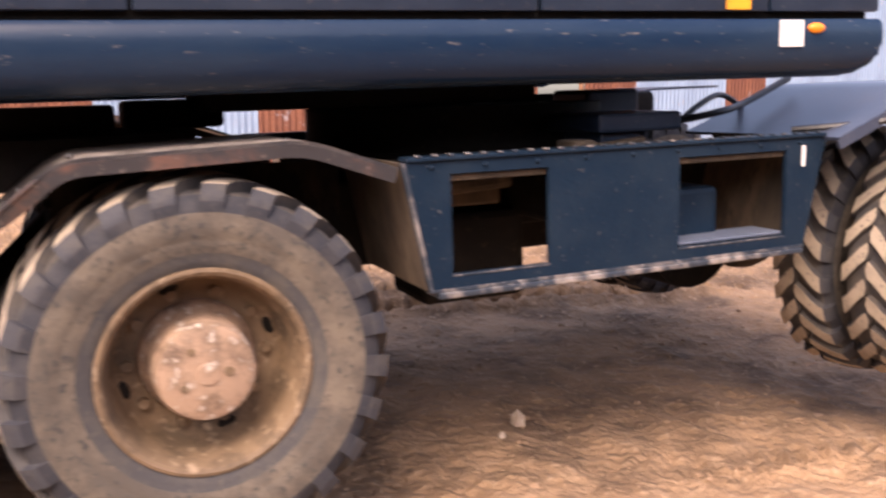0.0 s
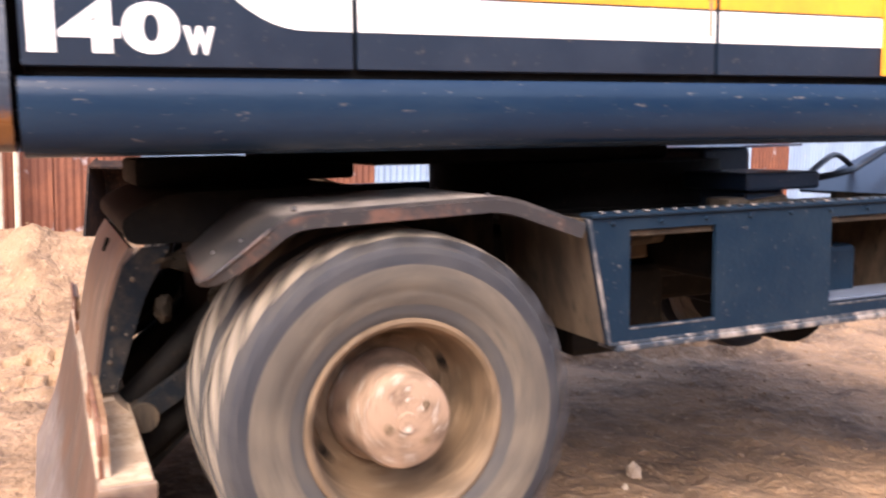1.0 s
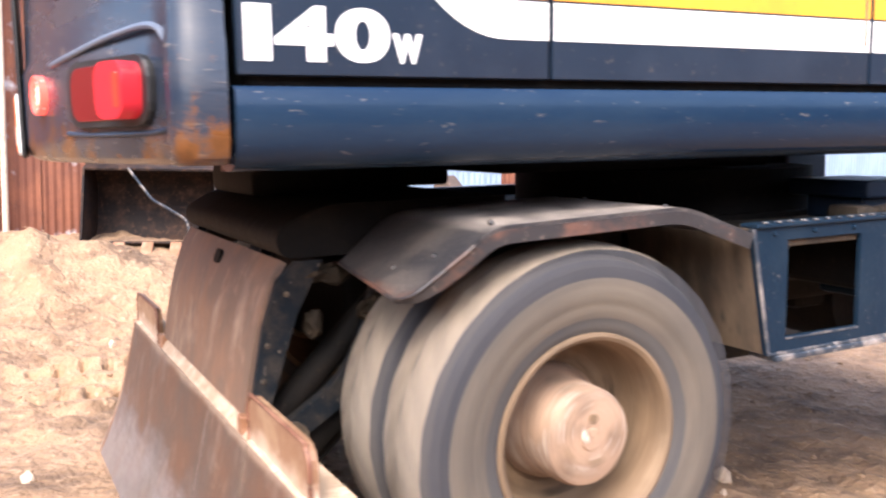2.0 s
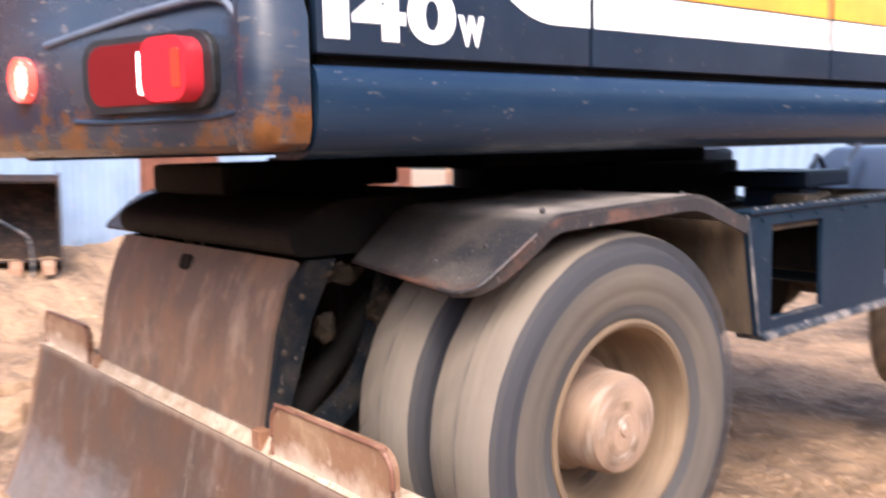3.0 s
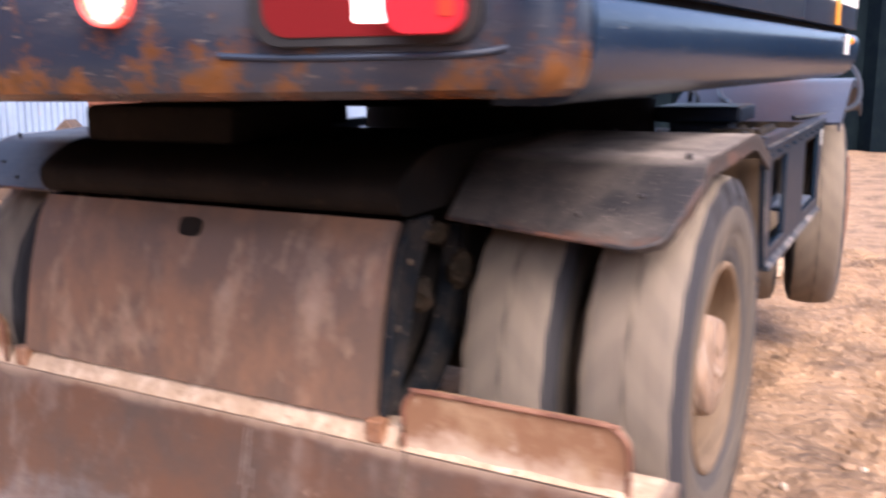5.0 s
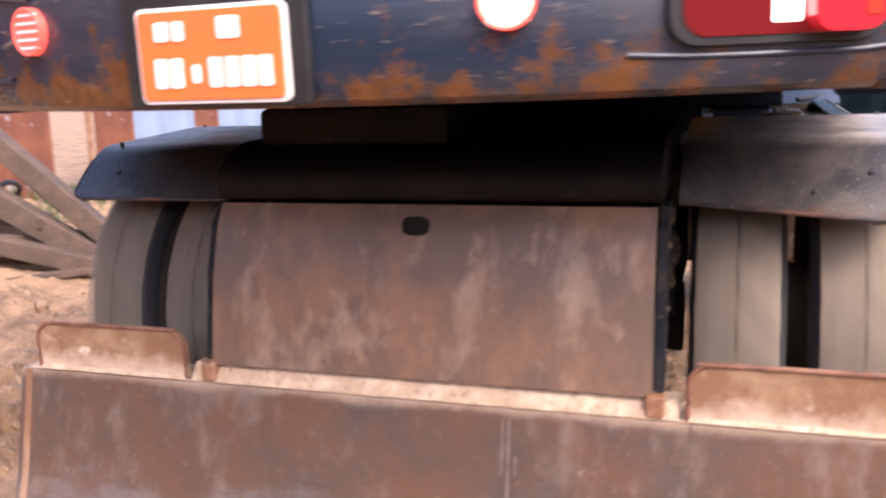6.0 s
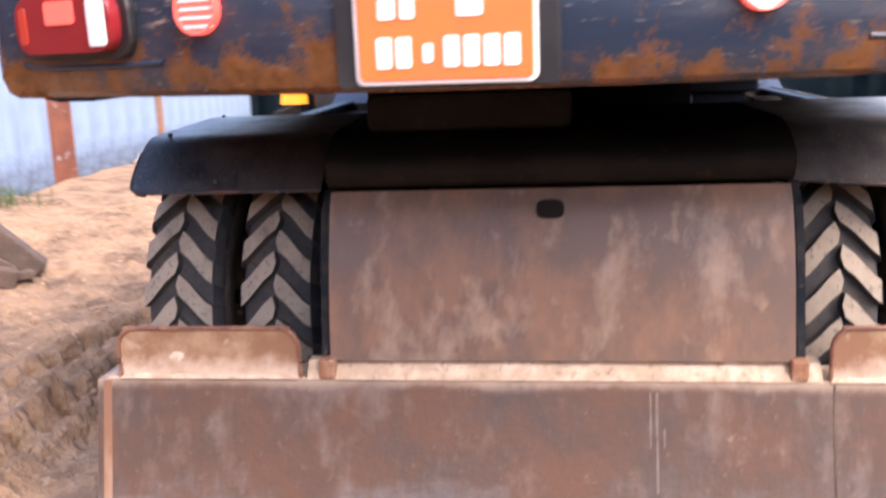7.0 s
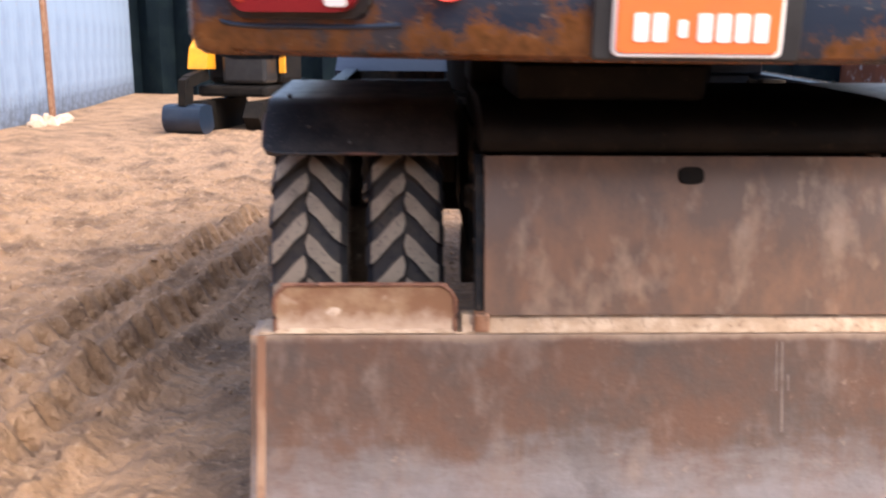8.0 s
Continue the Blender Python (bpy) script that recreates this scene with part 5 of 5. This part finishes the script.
# old tyres stacked before the screen
YARD_TYRE = bpy.data.meshes.new("yard_tyre")
bm = bmesh.new()
lathe(bm, [(-0.10, 0.20), (-0.12, 0.26), (-0.11, 0.32), (-0.06, 0.34), (0.06, 0.34), (0.11, 0.32), (0.12, 0.26), (0.10, 0.20)], 28)
bm.to_mesh(YARD_TYRE)
bm.free()
YARD_TYRE.materials.append(GROOVE)
for x, y, n in ((21.6, 2.0, 4), (21.8, 1.05, 3), (21.7, 2.9, 2)):
    for k in range(n):
        ob = new("old_tyre", YARD_TYRE)
        ob.matrix_basis = pose(x + 0.03 * k, y, ground_height(x, y) + 0.12 + 0.24 * k, 90, 0, 20 * k)
        tagged(ob, "old dusty tyre in a stack before the netting", "tyre", "stacked tyres")


# ---- small excavator far down the yard ----
def mini_excavator():
    e = tagged(new("mini_excavator"), "small yellow excavator with dark bucket parked far off", "excavator")
    e.matrix_basis = pose(12.6, 3.75, ground_height(12.6, 3.75), 0, 0, 168)
    for y in (-0.6, 0.35):
        bm = bmesh.new()
        prism(bm, [(-1.0, 0.25), (-0.8, 0.0), (0.8, 0.0), (1.0, 0.25), (0.8, 0.5), (-0.8, 0.5)], y, y + 0.28)
        part("track", bm, GRIME, e)
    bm = bmesh.new()
    box(bm, -1.0, 0.6, -0.6, 0.6, 0.56, 0.75, 0.05)
    part("deck", bm, GRIME, e)
    bm = bmesh.new()
    box(bm, -1.1, 0.0, -0.68, 0.68, 0.76, 1.5, 0.1)
    part("housing", bm, GRIME, e, "dark engine housing")
    bm = bmesh.new()
    box(bm, 0.02, 0.6, -0.15, 0.62, 0.78, 2.2, 0.06)
    part("cab", bm, BLACK, e)
    bm = bmesh.new()
    prism(bm, [(0.5, 1.02), (0.5, 1.55), (0.75, 1.35), (0.85, 1.02)], -0.64, -0.30)
    part("boom_foot", bm, ORANGE, e, "yellow boom foot")
    bm = bmesh.new()
    box(bm, 0.0, 0.08, 0.66, 0.76, 0.95, 1.3, 0.01)
    part("marker_board", bm, ORANGE, e)
    bm = bmesh.new()
    prism(bm, [(0.6, 0.85), (0.7, 1.02), (1.35, 0.92), (1.5, 0.72), (1.3, 0.74)], -0.50, -0.36)
    part("boom", bm, GRIME, e)
    bm = bmesh.new()
    prism(bm, [(1.22, 0.80), (1.30, 0.92), (1.50, 0.86), (1.55, 0.46), (1.25, 0.46)], -0.49, -0.37)
    part("arm", bm, GRIME, e)
    bm = bmesh.new()
    prism(bm, rounded([(1.05, 0.10), (1.2, 0.0), (1.5, 0.02), (1.62, 0.22), (1.55, 0.46), (1.3, 0.48)], 0.10) + [(1.12, 0.44)], -0.76, -0.12)
    part("bucket", bm, SLATE, e, "dark steel bucket on the ground")


mini_excavator()


def spare_bucket():
    x, y = 0.15, 6.1
    b = tagged(new("spare_bucket"), "dark toothed digging bucket lying on the earth bank", "bucket")
    b.matrix_basis = pose(x, y, ground_height(x, y) - 0.12, 0, 0, 72)
    shape = [(-0.40, 0.10), (-0.15, 0.0), (0.25, 0.05), (0.42, 0.35), (0.35, 0.70), (0.10, 0.88), (-0.20, 0.80)]
    for yy in (-0.62, 0.60):
        bm = bmesh.new()
        prism(bm, shape, yy, yy + 0.02)
        part("side_plate", bm, OLD_STEEL, b)
    bm = bmesh.new()
    ribbon(bm, rounded(shape[::-1], 0.12), 0.02, -0.598, 0.598)
    part("shell", bm, OLD_STEEL, b)
    for k in range(5):
        bm = bmesh.new()
        yy = -0.52 + 0.26 * k
        prism(bm, [(-0.56, 0.0), (-0.36, 0.03), (-0.36, 0.11), (-0.42, 0.11)], yy - 0.05, yy + 0.05)
        part("tooth", bm, RUST, b)


spare_bucket()
pipe = tube("bent_pipe", [(-0.16, 5.62, 1.20), (-0.02, 5.60, 1.00), (0.06, 5.58, 0.90), (0.22, 5.56, 0.80), (0.36, 5.55, 0.68), (0.38, 5.54, 0.40), (0.36, 5.54, ground_height(0.36, 5.54) - 0.02)], 0.012, BARE)
tagged(pipe, "thin bent grey pipe leaning on the old bucket", "pipe")


# ---- old timbers, a rope and weeds by the fence ----
def beam(ax, ay, bx, by, w, h, lift=0.0, tilt=0.0):
    bm = bmesh.new()
    length = math.hypot(bx - ax, by - ay)
    box(bm, -length / 2, length / 2, -w / 2, w / 2, 0, h, 0.012)
    mx, my = (ax + bx) / 2, (ay + by) / 2
    ob = part("timber", bm, WOOD, None, m=pose(mx, my, ground_height(mx, my) + lift, 0, tilt, math.degrees(math.atan2(by - ay, bx - ax))))
    tagged(ob, "weathered timber lying in a heap by the fence", "timber", "timber heap")


beam(1.9, 5.2, 3.1, 4.1, 0.16, 0.12)
beam(1.7, 5.5, 3.4, 4.9, 0.18, 0.14)
beam(1.5, 5.1, 2.9, 5.7, 0.14, 0.12, 0.13, -6)
beam(2.4, 5.6, 2.7, 4.3, 0.14, 0.10, 0.24, 8)
beam(2.1, 4.4, 2.95, 3.75, 0.10, 0.06)
beam(1.7, 4.8, 2.8, 4.5, 0.22, 0.20, 0.0, 10)
beam(1.6, 5.3, 2.7, 5.0, 0.22, 0.18, 0.25, 14)
beam(1.6, 5.0, 2.5, 5.2, 0.20, 0.20, 0.38, 16)


def leaning(a, b, w, h):
    """A timber that leans on the heap, from its foot a to its top b."""
    a, b = Vector(a), Vector(b)
    bm = bmesh.new()
    box(bm, -(b - a).length / 2, (b - a).length / 2, -w / 2, w / 2, -h / 2, h / 2, 0.015)
    for v in bm.verts:
        v.co += Vector((0, noise.noise((v.co.x * 3, v.co.y * 9, 0.4)), noise.noise((v.co.x * 3, v.co.z * 9, 7.4)))) * 0.02
    ob = part("timber", bm, WOOD, None, m=Matrix.Translation((a + b) / 2) @ (b - a).to_track_quat("X", "Z").to_matrix().to_4x4())
    tagged(ob, "weathered timber leaning on the heap by the fence", "timber", "timber heap")


leaning((3.12, 3.80, 0.06), (2.66, 4.72, 1.12), 0.20, 0.16)
leaning((2.98, 3.95, 0.05), (2.50, 4.75, 0.72), 0.22, 0.18)
leaning((2.85, 3.82, 0.05), (2.30, 4.60, 0.36), 0.16, 0.14)
gh = ground_height(3.0, 5.0)
rope = tube("rope", [(2.7, 4.9, gh + 0.35), (2.9, 4.85, gh + 0.5), (3.15, 4.95, gh + 0.42), (3.1, 5.1, gh + 0.2), (3.25, 4.9, gh + 0.05), (3.4, 4.7, gh + 0.0)], 0.022, BLACK)
tagged(rope, "black hose looped over the timber heap", "hose")

rng = random.Random(11)


def weeds(cx, cy, n, spread):
    bm = bmesh.new()
    for _ in range(n):
        x, y = cx + rng.gauss(0, spread), cy + rng.gauss(0, spread * 0.5)
        z = ground_height(x, y)
        a, ln, bend = rng.random() * 6.28, 0.07 + 0.14 * rng.random(), 0.04 + 0.08 * rng.random()
        w = 0.005 + 0.006 * rng.random()
        d, s = Vector((math.cos(a), math.sin(a), 0)), Vector((-math.sin(a), math.cos(a), 0))
        p = [Vector((x, y, z - 0.01)), Vector((x, y, z + ln * 0.6)) + d * bend * 0.4, Vector((x, y, z + ln)) + d * bend]
        v = [bm.verts.new(p[0] - s * w * 0.5), bm.verts.new(p[0] + s * w * 0.5), bm.verts.new(p[1] - s * w), bm.verts.new(p[1] + s * w), bm.verts.new(p[2])]
        bm.faces.new((v[0], v[1], v[3], v[2]))
        bm.faces.new((v[2], v[3], v[4]))
    ob = part("weeds", bm, LEAF)
    tagged(ob, "dull green weeds growing by the fence", "weeds", kind="stuff")


weeds(3.6, 5.4, 300, 0.35)
weeds(5.2, 5.9, 700, 0.42)


# ---- stones and clods ----
def lump(bm, x, y, r, squash=0.6):
    m = Matrix.Translation((x, y, ground_height(x, y) + r * squash * 0.35)) @ Euler((rng.random() * 3, rng.random() * 3, rng.random() * 6)).to_matrix().to_4x4() @ Matrix.Diagonal((r * (0.8 + 0.5 * rng.random()), r * (0.8 + 0.5 * rng.random()), r * squash, 1))
    g = bmesh.ops.create_icosphere(bm, subdivisions=1, radius=1.0, matrix=m)
    for v in g["verts"]:
        v.co += Vector((rng.uniform(-1, 1), rng.uniform(-1, 1), rng.uniform(-1, 1))) * r * 0.16


for x, y, r in ((1.406, -0.29, 0.045), (1.25, -0.45, 0.02), (0.776, -1.272, 0.02), (-1.25, 0.95, 0.04), (1.1, -1.5, 0.016), (0.6, -1.75, 0.018), (2.4, -1.9, 0.022), (-0.6, 3.4, 0.035), (1.9, 3.1, 0.05), (1.6, 3.4, 0.06), (0.1, 2.6, 0.07)):
    bm = bmesh.new()
    lump(bm, x, y, r, 0.75)
    st = part("stone", bm, STONE if r < 0.05 else CLOD)
    tagged(st, "pale stone lying on the bare earth" if r < 0.05 else "dark clod of earth on the ground", "stone", "loose stones")
for k in range(9):
    x = 11.6 + 0.16 * k + 0.1 * rng.random()
    bm = bmesh.new()
    lump(bm, x, wall_y(x) - 0.25 - 0.25 * rng.random(), 0.10 + 0.08 * rng.random(), 0.7)
    tagged(part("rubble", bm, STONE), "pale lump of rubble at the foot of the fence", "rubble", "rubble by the fence")
coords = []
tris = []
unit = bmesh.new()
bmesh.ops.create_icosphere(unit, subdivisions=1, radius=1.0)
uv = np.array([v.co[:] for v in unit.verts])
uf = [[v.index for v in f.verts] for f in unit.faces]
unit.free()
for k in range(2600):
    if k % 2:
        x, y = rng.uniform(-3, 7.5), rng.uniform(-3.2, 5.5)
    else:
        x, y = rng.gauss(1.0, 1.8), rng.choice((-1, 1)) * abs(rng.gauss(1.9, 0.9))
    if -1.1 < x < -0.5 and abs(y) < 1.3:
        continue
    r = 0.004 + 0.014 * rng.random() ** 3
    base = len(coords)
    jig = np.array([[1 + rng.uniform(-0.3, 0.3) for _ in range(3)] for _ in uv])
    pts = uv * jig * np.array([r * rng.uniform(0.8, 1.5), r * rng.uniform(0.8, 1.5), r * 0.7]) + np.array([x, y, ground_height(x, y) + r * 0.2])
    coords.extend(map(tuple, pts))
    tris.extend([[base + i for i in f] for f in uf])
me = bpy.data.meshes.new("gravel")
me.from_pydata(coords, [], tris)
me.materials.append(CLOD)
tagged(new("gravel", me), "small clods and grit scattered on the earth", "gravel", kind="stuff")


# ---- motion: the jacked wheels spin up, run and stop ----
def spin_rows():
    """Degrees turned (the top of the wheel towards the rear), thirty rows a second."""
    times = [0.0, 0.4, 0.5, 0.6, 0.7, 0.8, 0.9, 1.0, 1.3, 6.72, 6.97]
    paces = [0, 0, 110, 210, 330, 440, 520, 630, 1452, 1452, 0]
    rows, total = [(0.0, 0.0)], 0.0
    for k in range(240):
        total += float(np.interp((k + 0.5) / 30, times, paces)) / 30
        rows.append(((k + 1) / 30, total))
    return rows


def motions():
    for w, x, side, steer in WHEELS:
        sign = -1 if side < 0 else 1
        walk(w, [(t, wheel_seat(x, side, steer) @ pose(0, 0, 0, 0, sign * a, 0)) for t, a in spin_rows()])


motions()
